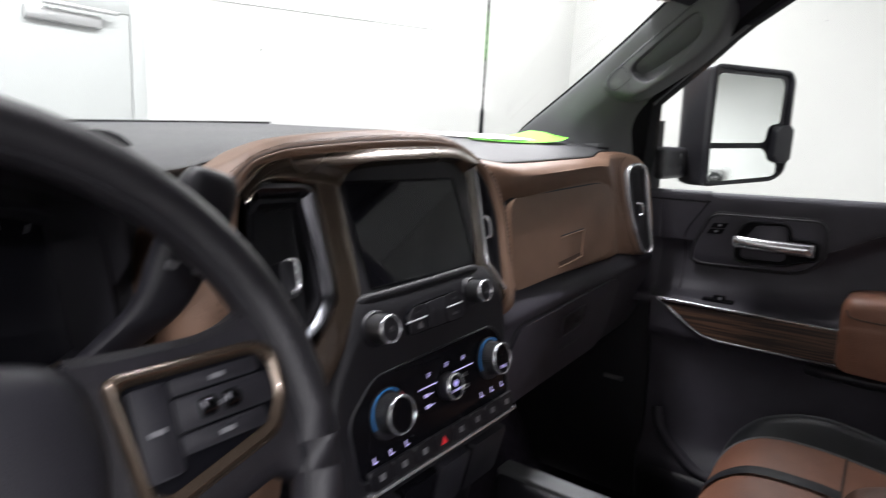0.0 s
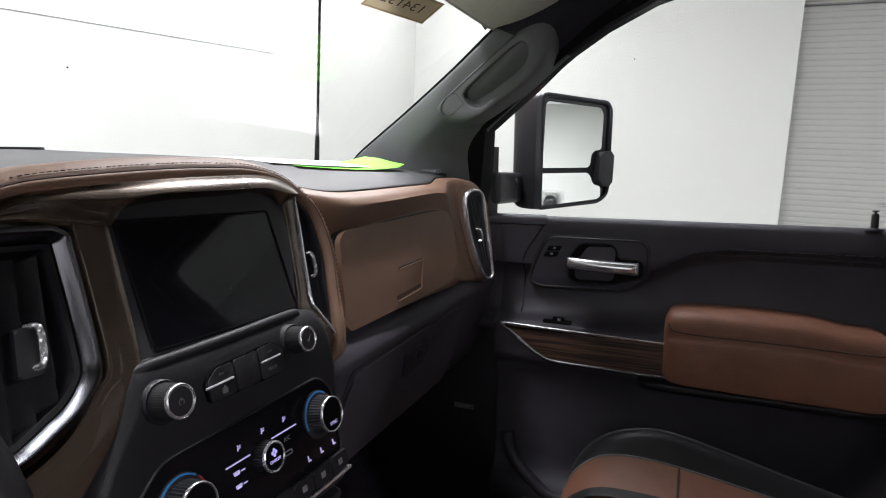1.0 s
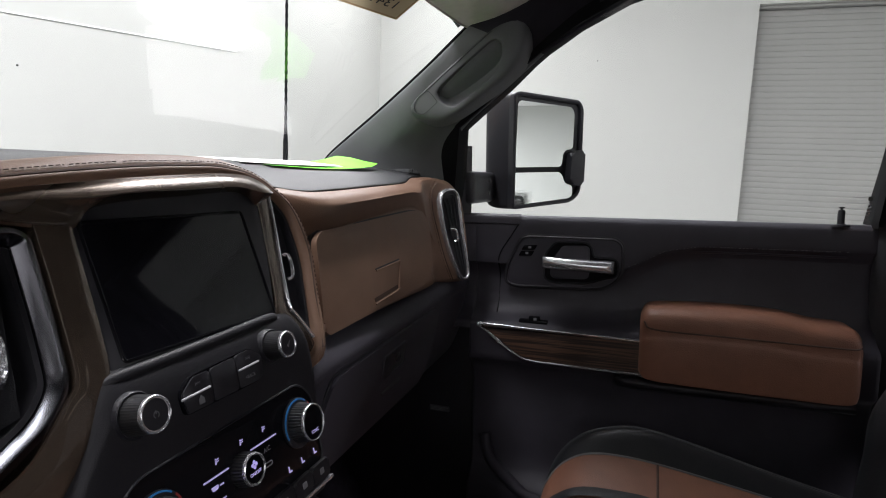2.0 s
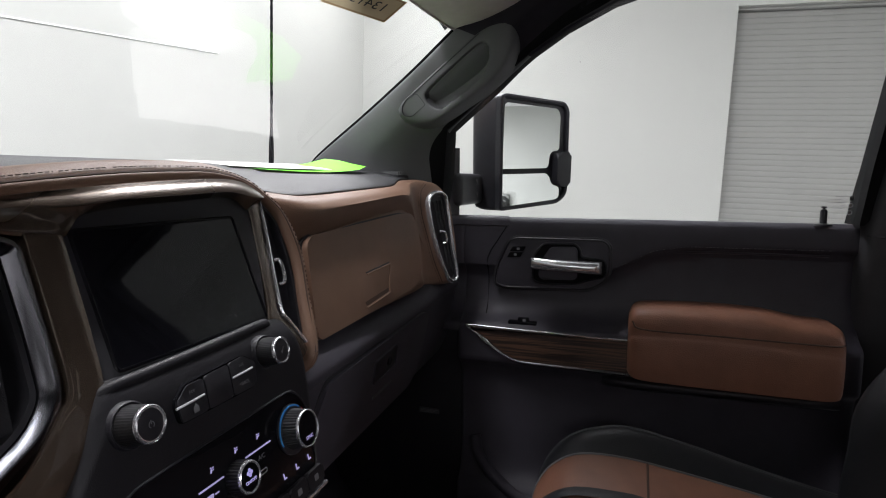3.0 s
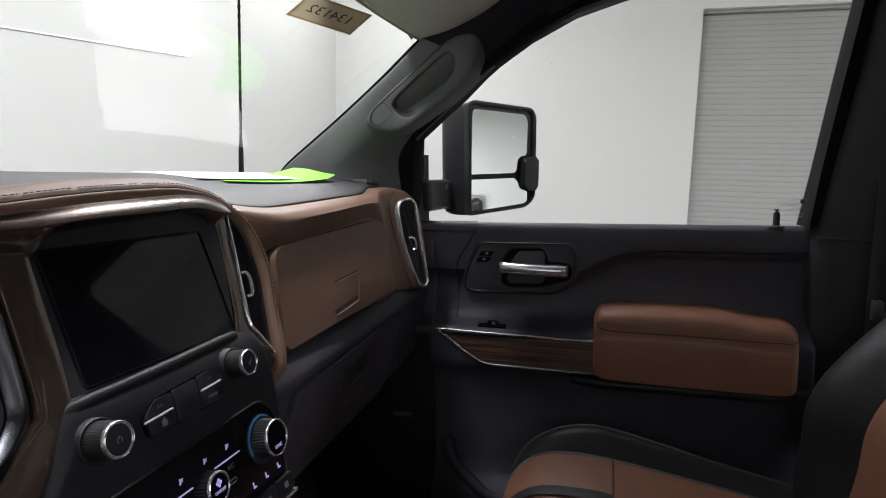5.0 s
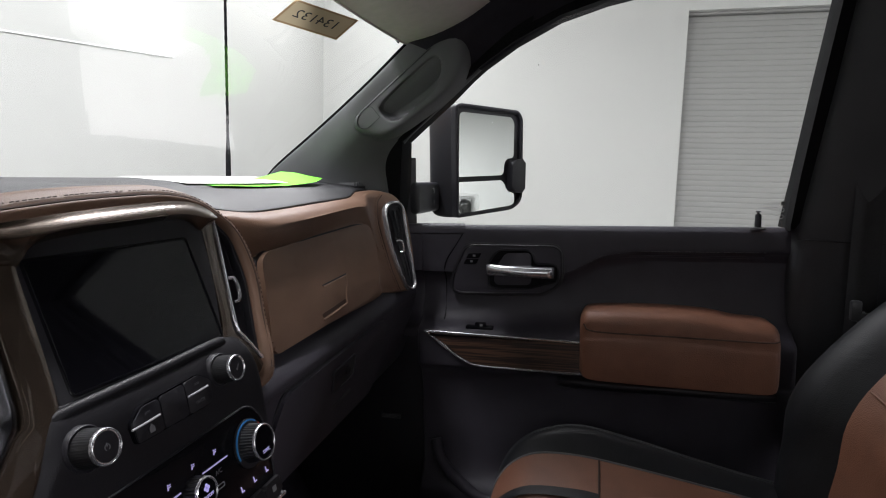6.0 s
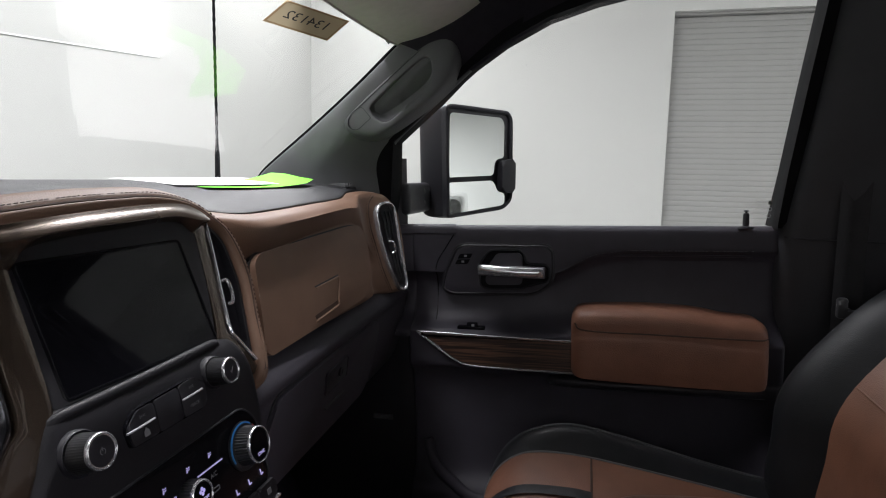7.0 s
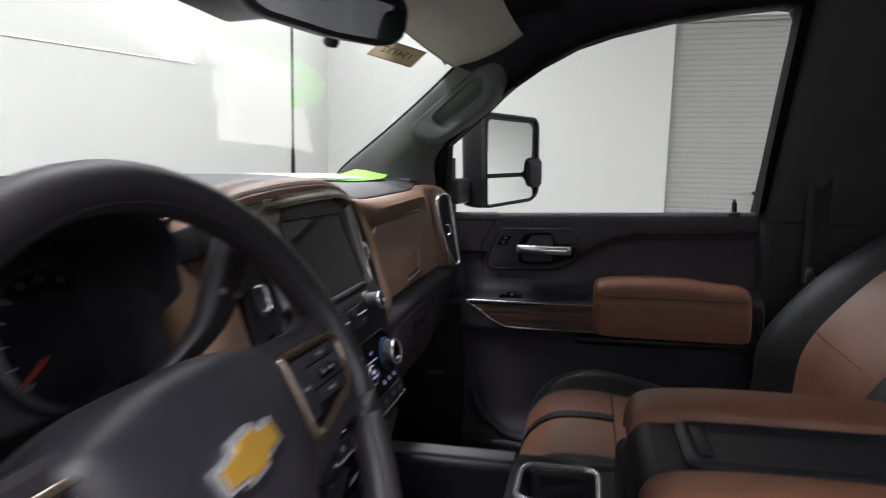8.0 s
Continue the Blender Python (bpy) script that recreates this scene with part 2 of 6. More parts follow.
def grow(outline, d):
    """The outline moved outwards (minus: inwards) by d."""
    out, n = [], len(outline)
    area = sum(outline[i - 1].x * outline[i].y - outline[i].x * outline[i - 1].y for i in range(n))
    sg = 1 if area > 0 else -1
    for i in range(n):
        t = (outline[(i + 1) % n] - outline[i - 1])
        if t.length < 1e-9:
            out.append(outline[i].copy())
            continue
        t.normalize()
        out.append(outline[i] + Vector((t.y, -t.x)) * d * sg)
    return out


class Plane:
    """A flat frame of reference: origin, right and up; out is towards the viewer."""

    def __init__(self, o, u, v):
        self.o, self.u, self.v = Vector(o), Vector(u).normalized(), Vector(v).normalized()
        self.n = self.u.cross(self.v).normalized()

    def at(self, u, v, w=0.0):
        return self.o + self.u * u + self.v * v + self.n * w


def slab(plane, outline, w0, w1, bevel=0.0, seg=2):
    """An outline given thickness from w0 to w1 along the plane's normal, its front edge rounded."""
    bm = bmesh.new()
    back = [bm.verts.new(plane.at(p[0], p[1], w0)) for p in outline]
    front = [bm.verts.new(plane.at(p[0], p[1], w1)) for p in outline]
    n = len(outline)
    bm.faces.new(back[::-1])
    f = bm.faces.new(front)
    for i in range(n):
        bm.faces.new((back[i], back[(i + 1) % n], front[(i + 1) % n], front[i]))
    if bevel:
        bmesh.ops.bevel(bm, geom=list(f.edges), offset=bevel, segments=seg, profile=0.5, affect="EDGES")
    return bm


def band(plane, outer, inner, w0, w1, crown=0.0, steps=4):
    """A frame between two outlines of equal count, with a crowned face."""
    bm, n, rings = bmesh.new(), len(outer), []
    prof = [(0.0, w0)] + [(k / steps, w1 + crown * math.sin(math.pi * k / steps)) for k in range(steps + 1)] + [(1.0, w0)]
    for f, w in prof:
        rings.append([bm.verts.new(plane.at(*(outer[i] * (1 - f) + inner[i] * f), w)) for i in range(n)])
    for a, b in zip(rings, rings[1:]):
        for i in range(n):
            bm.faces.new((a[i], a[(i + 1) % n], b[(i + 1) % n], b[i]))
    return bm


def spline(pts, n=6, closed=False):
    pts = [Vector(p) for p in pts]
    out, m = [], len(pts)
    for i in range(m if closed else m - 1):
        p1, p2 = pts[i], pts[(i + 1) % m]
        p0 = pts[i - 1] if (closed or i > 0) else p1 * 2 - p2
        p3 = pts[(i + 2) % m] if (closed or i + 2 < m) else p2 * 2 - p1
        for k in range(n):
            t = k / n
            out.append(0.5 * ((2 * p1) + (p2 - p0) * t + (2 * p0 - 5 * p1 + 4 * p2 - p3) * t * t + (3 * p1 - p0 - 3 * p2 + p3) * t ** 3))
    if not closed:
        out.append(pts[-1])
    return out


def loft(rows, nu=4, nv=4, thick=0.0, closed=False, cap=False):
    """A smooth skin through rows of points; closed: each row is a ring."""
    cols = [spline(r, nv, closed) for r in rows]
    skin = [spline([c[j] for c in cols], nu) for j in range(len(cols[0]))]
    bm = bmesh.new()
    grid = [[bm.verts.new(p) for p in line] for line in skin]
    m = len(grid)
    for j in range(m if closed else m - 1):
        a, b = grid[j], grid[(j + 1) % m]
        for i in range(len(a) - 1):
            bm.faces.new((a[i], a[i + 1], b[i + 1], b[i]))
    if cap and closed:
        bm.faces.new([g[0] for g in grid])
        bm.faces.new([g[-1] for g in grid][::-1])
    if thick:
        bmesh.ops.solidify(bm, geom=bm.faces[:], thickness=thick)
    return bm


def tube(path, r, seg=10, closed=False, squash=1.0, up=None):
    """A round bar along a path; r is one radius or one for each point."""
    path = [Vector(p) for p in path]
    bm, rings, n = bmesh.new(), [], len(path)
    ref = Vector(up) if up else Vector((0.13, 0.31, 0.94))
    for i, p in enumerate(path):
        a = path[i - 1] if (closed or i > 0) else p
        b = path[(i + 1) % n] if (closed or i + 1 < n) else p
        t = (b - a).normalized()
        s = t.cross(ref).normalized()
        w = s.cross(t)
        rad = r[i] if isinstance(r, (list, tuple)) else r
        rings.append([bm.verts.new(p + s * rad * math.cos(2 * math.pi * k / seg) + w * rad * squash * math.sin(2 * math.pi * k / seg)) for k in range(seg)])
    for i in range(n if closed else n - 1):
        a, b = rings[i], rings[(i + 1) % n]
        for k in range(seg):
            bm.faces.new((a[k], a[(k + 1) % seg], b[(k + 1) % seg], b[k]))
    if not closed:
        bm.faces.new(rings[0][::-1])
        bm.faces.new(rings[-1])
    return bm


def lathe(o, axis, profile, seg=32, ribs=0.0, a0=0.0, a1=360.0):
    """Radius and height pairs turned about an axis; ribs: how deep every second row is cut in."""
    o, axis = Vector(o), Vector(axis).normalized()
    s = axis.cross(Vector((0, 0, 1)) if abs(axis.z) < 0.9 else Vector((1, 0, 0))).normalized()
    w = s.cross(axis)
    bm, rings = bmesh.new(), []
    full = abs(a1 - a0) > 359
    m = seg if full else seg + 1
    for r, h in profile:
        ring = []
        for k in range(m):
            a = radians(a0 + (a1 - a0) * k / seg)
            rr = r * (1 - (ribs if k % 2 else 0))
            ring.append(bm.verts.new(o + axis * h + (s * math.cos(a) + w * math.sin(a)) * rr))
        rings.append(ring)
    for a, b in zip(rings, rings[1:]):
        for k in range(m if full else m - 1):
            bm.faces.new((a[k], a[(k + 1) % m], b[(k + 1) % m], b[k]))
    if full:
        for ring, flip in ((rings[0], True), (rings[-1], False)):
            if profile[0 if flip else -1][0] > 1e-6:
                bm.faces.new(ring[::-1] if flip else ring)
    return bm


def block(x0, y0, z0, x1, y1, z1, bevel=0.0, seg=2):
    bm = bmesh.new()
    bmesh.ops.create_cube(bm, size=1.0)
    bmesh.ops.scale(bm, vec=(x1 - x0, y1 - y0, z1 - z0), verts=bm.verts)
    bmesh.ops.translate(bm, vec=((x0 + x1) / 2, (y0 + y1) / 2, (z0 + z1) / 2), verts=bm.verts)
    if bevel:
        bmesh.ops.bevel(bm, geom=bm.edges[:], offset=bevel, segments=seg, profile=0.5, affect="EDGES")
    return bm


def stitches(path, length=0.0035, gap=0.0022, r=0.0006):
    """A row of short threads along a path."""
    path = [Vector(p) for p in path]
    bm, carry = bmesh.new(), 0.0
    for a, b in zip(path, path[1:]):
        d = (b - a).length
        if d < 1e-6:
            continue
        t, s = (b - a) / d, carry
        side = t.orthogonal().normalized()
        other = t.cross(side)
        while s < d:
            p, q = a + t * s, a + t * min(s + length, d)
            ring = [[bm.verts.new(c + side * r * u + other * r * v) for u, v in ((1, 0), (0, 1), (-1, 0), (0, -1))] for c in (p, q)]
            for k in range(4):
                bm.faces.new((ring[0][k], ring[0][(k + 1) % 4], ring[1][(k + 1) % 4], ring[1][k]))
            s += length + gap
        carry = s - d
    return bm


def words(name, text, plane, u, v, w, size, mat, parent, mirrored=False, align="CENTER", slant=0.0):
    """Lettering laid on a plane."""
    cu = bpy.data.curves.new(name, "FONT")
    cu.body, cu.size, cu.extrude, cu.align_x, cu.align_y = text, size, 0.0002, align, "CENTER"
    tmp = bpy.data.objects.new("tmp", cu)
    me = bpy.data.meshes.new_from_object(tmp)
    bpy.data.objects.remove(tmp)
    me.name = name
    base = root_base(parent)
    for q in me.vertices:
        x, y, z = q.co
        if mirrored:
            x = -x
        q.co = plane.at(u + x + slant * y, v + y, w + z) - base
    me.materials.clear()
    me.materials.append(mat)
    ob = new(name, me)
    ob.parent = parent
    return ob

# ---------- the room ----------
SL = Plane((1.15, FY - 0.014, 2.190), (1, 0, 0.088), (-0.088, 0, 1))
def wall_with_opening(name, label, along, fixed, lo, hi, top, a, b, c, thick, mat):
    """A wall with one opening from a to b, up to c. along: the axis that it runs on; fixed: its inner face."""
    bm = bmesh.new()
    pieces = [(lo, a, 0, top), (b, hi, 0, top), (a, b, c, top)]
    for s0, s1, z0, z1 in pieces:
        if along == "x":
            bm = merge(bm, block(s0, fixed, z0, s1, fixed + thick, z1))
        else:
            bm = merge(bm, block(fixed, s0, z0, fixed + thick, s1, z1))
    return single(name, bm, mat, label, kind="structure", truck=False)


wall_with_opening("wall_north", "white painted studio wall with a pale door", "x", FY, LX - 0.2, RX + 0.2, CZ, 0.03, 0.93, 2.05, 0.2, WALL)
wall_with_opening("wall_east", "white painted wall beside a roller shutter", "y", RX, BY, FY, CZ, -4.4, -1.0, 3.16, 0.25, WALL)
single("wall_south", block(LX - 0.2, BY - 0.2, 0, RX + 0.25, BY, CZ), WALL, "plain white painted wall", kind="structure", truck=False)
# unseen wall, set close to bounce light into the cab
single("wall_west_bounce", block(LX - 0.2, BY, 0, LX, FY, CZ), WALL, "plain white painted wall", kind="structure", truck=False)
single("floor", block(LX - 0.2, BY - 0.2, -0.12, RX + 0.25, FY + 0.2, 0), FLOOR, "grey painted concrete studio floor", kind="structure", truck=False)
single("ceiling", block(LX - 0.2, BY - 0.2, CZ, RX + 0.25, FY + 0.2, CZ + 0.15), CEIL, "white ceiling with added linear lamps", kind="structure", truck=False)

door1 = thing("door_1", "pale painted steel door with an aluminium closer", "door", (0.48, FY, 0), kind="structure", truck=False)
part("door_leaf", block(0.0325, FY - 0.004, 0.01, 0.9295, FY + 0.075, 2.0495, 0.002), DOORPAINT, door1)
part("door_frame", merge(block(0.931, FY - 0.010, 0, 1.0, FY + 0.1, 2.12, 0.004), block(-0.04, FY - 0.010, 0, 0.031, FY + 0.1, 2.12, 0.004),
                         block(0.031, FY - 0.010, 2.051, 0.931, FY + 0.1, 2.12, 0.004)), DOORPAINT, door1)
part("closer_body", block(0.50, FY - 0.03, 1.965, 0.80, FY + 0.03, 2.02, 0.008), STEEL, door1, "grey aluminium closer")
part("closer_arm", block(0.56, FY - 0.06, 2.03, 0.86, FY - 0.04, 2.045, 0.003), STEEL, door1)
part("door_handle", merge(lathe((0.12, FY + 0.03, 1.02), (0, -1, 0), [(0.025, 0), (0.025, 0.01), (0.01, 0.012), (0.01, 0.05)], 16),
                          block(0.11, FY - 0.03, 1.008, 0.24, FY - 0.012, 1.03, 0.006)), STEEL, door1)

# roller shutter set back in its opening
shutter = thing("roller_shutter", "closed grey roller shutter with narrow ribbed slats", "shutter", (RX + 0.1, -2.7, 0), kind="structure", truck=False)
part("hood", block(RX + 0.06, -4.4, 3.135, RX + 0.24, -1.0, 3.16, 0.004), SHUTTER, shutter, "grey shutter head box")
for y0, y1 in ((-4.4, -4.36), (-1.014, -1.0)):
    part("guide", block(RX + 0.11, y0, 0, RX + 0.15, y1, 3.135, 0.003), SHUTTER, shutter)
slat_me = None
PITCH = 0.0505
for k in range(62):
    z = 0.0 + PITCH * k
    if slat_me is None:
        rows = [[(RX + 0.12 + dx, y, dz) for dx, dz in ((0.0014, 0.0), (-0.0006, 0.005), (-0.0014, 0.016), (-0.0017, 0.026), (-0.0014, 0.036), (-0.0006, 0.045), (0.0014, 0.0495))] for y in (-4.36, -1.014)]
        bm = loft(rows, 1, 1, thick=0.0015)
        bmesh.ops.translate(bm, verts=bm.verts, vec=-root_base(shutter))
        slat_me = mesh_of("slat", bm, SHUTTER, 60)
    s = new("slat", slat_me)
    s.parent = shutter
    s.location.z = z

# fixtures out of view, added to go with the lamps
for k, (lx, ly) in enumerate(ADDED_LAMPS):
    lamp = thing("added_ceiling_light", "white linear ceiling light, added out of view, switched on", "light", (lx, ly, CZ - 0.1), group="ceiling lights", truck=False)
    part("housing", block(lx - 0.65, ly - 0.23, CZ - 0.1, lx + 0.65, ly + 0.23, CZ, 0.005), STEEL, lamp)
    part("diffuser", block(lx - 0.62, ly - 0.21, CZ - 0.13, lx + 0.62, ly + 0.21, CZ - 0.102, 0.01), LIGHT_PANEL, lamp, "glowing white diffuser of an added lamp")

# a long uplighter channel on the front wall, hung slightly out of level
strip_light = thing("strip_light", "long white uplighter channel on the wall, switched on", "light", (3.0, FY, 2.36), truck=False)
part("channel", merge(slab(SL, rect(0, 0.001, 2.10, 0.005, 0.001), -0.014, -0.006, 0.001), slab(SL, rect(0, 0.005, 2.10, 0.009, 0.001), -0.009, -0.006, 0.0005)), CEIL, strip_light, "white painted channel")

# a screw left in each wall
single("wall_screw", lathe((RX, 0.35, 2.705), (-1, 0, 0), [(0.006, 0), (0.006, 0.006), (0.003, 0.012)], 10), INK, "small dark screw in the white wall", "screw", (RX, 0.35, 2.705), truck=False)
single("wall_screw", lathe((1.66, FY, 2.0), (0, -1, 0), [(0.005, 0), (0.005, 0.004), (0.002, 0.008)], 10), INK, "small dark screw in the white wall", "screw", (1.66, FY, 2.0), truck=False)

# ---------- the truck's shell ----------
def wide(z):
    """Half width of the cabin side (the door glass) at a height."""
    return 0.82 - 0.25 * (z - 1.5)


WINDOW = [(0.074, 1.491), (0.052, 1.672), (-0.002, 1.714), (-0.047, 1.748), (-0.096, 1.790), (-0.123, 1.810), (-0.188, 1.849), (-0.273, 1.887),
          (-0.358, 1.909), (-0.481, 1.929), (-0.601, 1.938), (-0.700, 1.941), (-0.724, 1.937), (-0.733, 1.922), (-0.730, 1.880), (-0.717, 1.748), (-0.703, 1.593), (-0.692, 1.491)]
win2 = [Vector(p) for p in WINDOW]


def skin(outline, off):
    return [Vector((wide(z) + off, y, z)) for y, z in outline]


def side_ring(outer, inner, off0, off1):
    """A frame on the sloping side of the cab between two outlines of equal count."""
    bm = bmesh.new()
    loops = [[bm.verts.new(p) for p in skin(o, d)] for o, d in ((inner, off1), (inner, off0), (outer, off0), (outer, off1))]
    n = len(outer)
    for a in range(4):
        p, q = loops[a], loops[(a + 1) % 4]
        for i in range(n - 1):
            bm.faces.new((p[i], p[i + 1], q[i + 1], q[i]))
    bm.faces.new([q[0] for q in loops])
    bm.faces.new([q[-1] for q in loops][::-1])
    return bm


rdoor = thing("passenger_door", "black truck door, closed, with brown armrest and wood trim", "car door", (0.85, -0.3, 0.75))
frame_out = grow(win2, 0.055)
for k in (0, -1):
    frame_out[k].y = 1.491
part("window_frame", side_ring(frame_out, win2, -0.020, 0.06), RUBBER, rdoor, "black window frame")
part("window_seal", side_ring(grow(win2, 0.004), grow(win2, -0.006), -0.023, 0.012), RUBBER, rdoor)
bm = bmesh.new()
g0 = [bm.verts.new(p) for p in skin(grow(win2, 0.01), 0.004)]
g1 = [bm.verts.new(p) for p in skin(grow(win2, 0.01), 0.008)]
f0 = bm.faces.new(g0[::-1])
f1 = bm.faces.new(g1)
f1.material_index = 1
for i in range(len(g0)):
    bm.faces.new((g0[i], g0[(i + 1) % len(g0)], g1[(i + 1) % len(g0)], g1[i])).material_index = 1
pane = part("glass", bm, [GLASS, CLEAR], rdoor, "clear side glass", crease=0)
pane.visible_shadow = False

# inner door skin: one profile drawn along the door
LOWER = [(0.845, 1.34), (0.838, 1.305), (0.822, 1.283), (0.800, 1.272), (0.790, 1.264), (0.789, 1.25), (0.789, 1.20), (0.794, 1.185), (0.812, 1.17), (0.822, 1.13), (0.824, 1.05),
         (0.822, 0.97), (0.812, 0.93), (0.790, 0.91), (0.785, 0.88), (0.79, 0.82), (0.81, 0.77), (0.85, 0.755)]
PADEDGE = [(0.20, 1.390), (-0.27, 1.386), (-0.307, 1.401), (-0.358, 1.428), (-0.42, 1.4385), (-0.80, 1.441)]


def pad_edge(y):
    # height of the crease under the padded upper roll
    for (y0, z0), (y1, z1) in zip(PADEDGE, PADEDGE[1:]):
        if y >= y1:
            return z0 + (z1 - z0) * (y0 - y) / (y0 - y1)


def door_profile(y):
    c = pad_edge(y)
    return [(0.850, 1.486), (0.843, 1.4915), (0.836, 1.4915), (0.8305, 1.487), (0.8275, 1.478), (0.8262, 1.466), (0.8262, 0.5 * (1.466 + c + 0.006)), (0.8268, c + 0.006), (0.8295, c + 0.0005), (0.8350, c - 0.004), (0.8420, c - 0.016), (0.846, c - 0.028)] + LOWER


rows = []
for y in (0.034, 0.028, 0.01, -0.03, -0.12, -0.20, -0.25, -0.28, -0.305, -0.33, -0.357, -0.385, -0.42, -0.48, -0.55, -0.66, -0.705, -0.715):
    edge = 0.012 if y in (0.034, -0.715) else 0.0
    rows.append([(x + edge, y, z) for x, z in door_profile(y)])
part("door_panel", loft(rows, 2, 2, thick=0.004), DOOR_VINYL, rdoor)
upper = [(x, z) for x, z in door_profile(0.1) if z > 1.21]
part("front_panel", loft([[(x + e, y, z) for x, z in upper] for y, e in ((0.028, 0.003), (0.036, 0.0), (0.07, 0.0), (0.112, 0.0), (0.122, 0.014))], 2, 2, thick=0.004), DOOR_VINYL, rdoor)
part("panel_seam", tube(spline([(0.8262, -0.067, 1.478), (0.8264, -0.060, 1.467), (0.8262, -0.045, 1.443), (0.8264, -0.030, 1.420), (0.8266, -0.023, 1.402), (0.8300, -0.022, 1.389), (0.8425, -0.022, 1.372), (0.8455, -0.022, 1.34), (0.8385, -0.022, 1.305), (0.8225, -0.022, 1.283)], 6), 0.0013, 6), RUBBER, rdoor)
part("belt_cap", loft([[(0.853, y, 1.468), (0.8258, y, 1.4725), (0.8238, y, 1.480), (0.8265, y, 1.489), (0.834, y, 1.4940), (0.853, y, 1.4935)] for y in (-0.068, -0.03, 0.06, 0.118)], 2, 3, thick=0.003), DOOR_VINYL, rdoor)
part("outer_skin", loft([[(0.888, y, 1.476), (0.905, y, 1.476), (0.93, y, 1.44), (0.965, y, 1.25), (0.965, y, 1.0), (0.93, y, 0.72)] for y in (0.30, -0.2, -0.72)], 2, 3, thick=0.006), PAINT, rdoor, "glossy black painted outer skin")
part("belt_molding", block(0.885, -0.74, 1.458, 0.905, 0.10, 1.476, 0.003), CHROME, rdoor, "bright chrome strip under the glass")

DP = Plane((0.84, 0, 0), (0, -1, 0), (0, 0, 1))
bez = rounded([(0.038, 1.350), (0.041, 1.385), (0.072, 1.452), (0.262, 1.452), (0.277, 1.440), (0.278, 1.385), (0.268, 1.364), (0.237, 1.345), (0.06, 1.342)], [0.012, 0.02, 0.02, 0.012, 0.012, 0.02, 0.02, 0.02, 0.02])
pock = rounded([(0.121, 1.362), (0.121, 1.412), (0.142, 1.440), (0.206, 1.442), (0.218, 1.430), (0.220, 1.413), (0.262, 1.411), (0.270, 1.400), (0.268, 1.374), (0.240, 1.368), (0.209, 1.357), (0.140, 1.355)], 0.01, 4)
part("handle_bezel", slab(DP, bez, -0.02, 0.0172, 0.003, 3), DOOR_VINYL, rdoor, "black handle surround")
part("bezel_lip", band(DP, grow(bez, -0.0005), grow(bez, -0.0045), 0.010, 0.0184, 0.0018, 4), HARD, rdoor)
part("bezel_gap", band(DP, grow(bez, 0.0030), grow(bez, -0.0008), 0.0, 0.0146, 0.0008, 2), DARK, rdoor)
# flat slab; its near-black colour stands in for shade inside the grip
part("pocket_shade", slab(DP, pock, 0.0, 0.0176, 0.0), RUBBER, rdoor)
part("pocket_lip", band(DP, grow(pock, 0.002), grow(pock, -0.0018), 0.012, 0.0186, 0.0018, 4), HARD, rdoor)
part("pocket_panel", slab(DP, rounded([(0.133, 1.372), (0.136, 1.402), (0.158, 1.433), (0.207, 1.435), (0.2125, 1.428), (0.2125, 1.372), (0.206, 1.366), (0.140, 1.364)], 0.007), 0.008, 0.0192, 0.002), DOOR_VINYL, rdoor)
lever = part("door_lever", loft([[(0.842 - 0.0155 - w * s1, -y, 1.397 - 0.03 * (y - 0.118) + h) for s1, h in ((0, 0.009), (1, 0.0135), (1.35, 0.004), (1.15, -0.008), (0.2, -0.012))]
                                 for y, w in ((0.118, 0.012), (0.124, 0.018), (0.16, 0.024), (0.20, 0.026), (0.24, 0.024), (0.255, 0.019), (0.261, 0.011))], 4, 4, closed=True, cap=True), CHROME, rdoor, "satin chrome door lever")
part("lever_cup", slab(DP, rounded([(0.232, 1.378), (0.232, 1.408), (0.266, 1.408), (0.268, 1.378)], 0.008), 0.012, 0.0225, 0.003), RUBBER, rdoor)
for dz, sh in ((0.0, 0.0), (0.0125, 0.006)):
    b = part("lock_button", slab(DP, rounded([(0.066 + sh, 1.408 + dz), (0.094 + sh, 1.409 + dz), (0.100 + sh, 1.4195 + dz), (0.072 + sh, 1.4185 + dz)], 0.002), 0.010, 0.0192, 0.001), GLOSS, rdoor)
    part("lock_icon", slab(DP, rect(0.081 + sh, 1.412 + dz, 0.087 + sh, 1.4165 + dz, 0.001), 0.0188, 0.0195), ICON_DIM, b)
TP = Plane((0.785, 0, 0), (0, -1, 0), (0, 0, 1))
wood = rounded([(-0.003, 1.262), (0.337, 1.256), (0.341, 1.204), (0.328, 1.196), (0.105, 1.199), (0.075, 1.209), (0.030, 1.243)], [0.002, 0.002, 0.004, 0.004, 0.03, 0.03, 0.02], 6)
part("wood_insert", slab(TP, wood, -0.02, 0.006, 0.006, 4), WOOD, rdoor, "dark grained wood insert")
rim = [TP.at(u, v, 0.004) for u, v in ((0.337, 1.2585), (0.20, 1.2610), (0.08, 1.2640), (0.0, 1.2660), (-0.009, 1.2635), (0.012, 1.249), (0.045, 1.224), (0.075, 1.206), (0.105, 1.1965), (0.20, 1.194), (0.325, 1.192))]
part("chrome_edge", tube(spline(rim, 5), 0.0024, 8), CHROME, rdoor, "thin bright chrome edge")
part("tip_cap", slab(TP, rounded([(-0.014, 1.262), (0.004, 1.267), (0.022, 1.25), (0.05, 1.222), (0.036, 1.226), (0.004, 1.252)], 0.004), 0.0, 0.004, 0.0015), CHROME, rdoor)
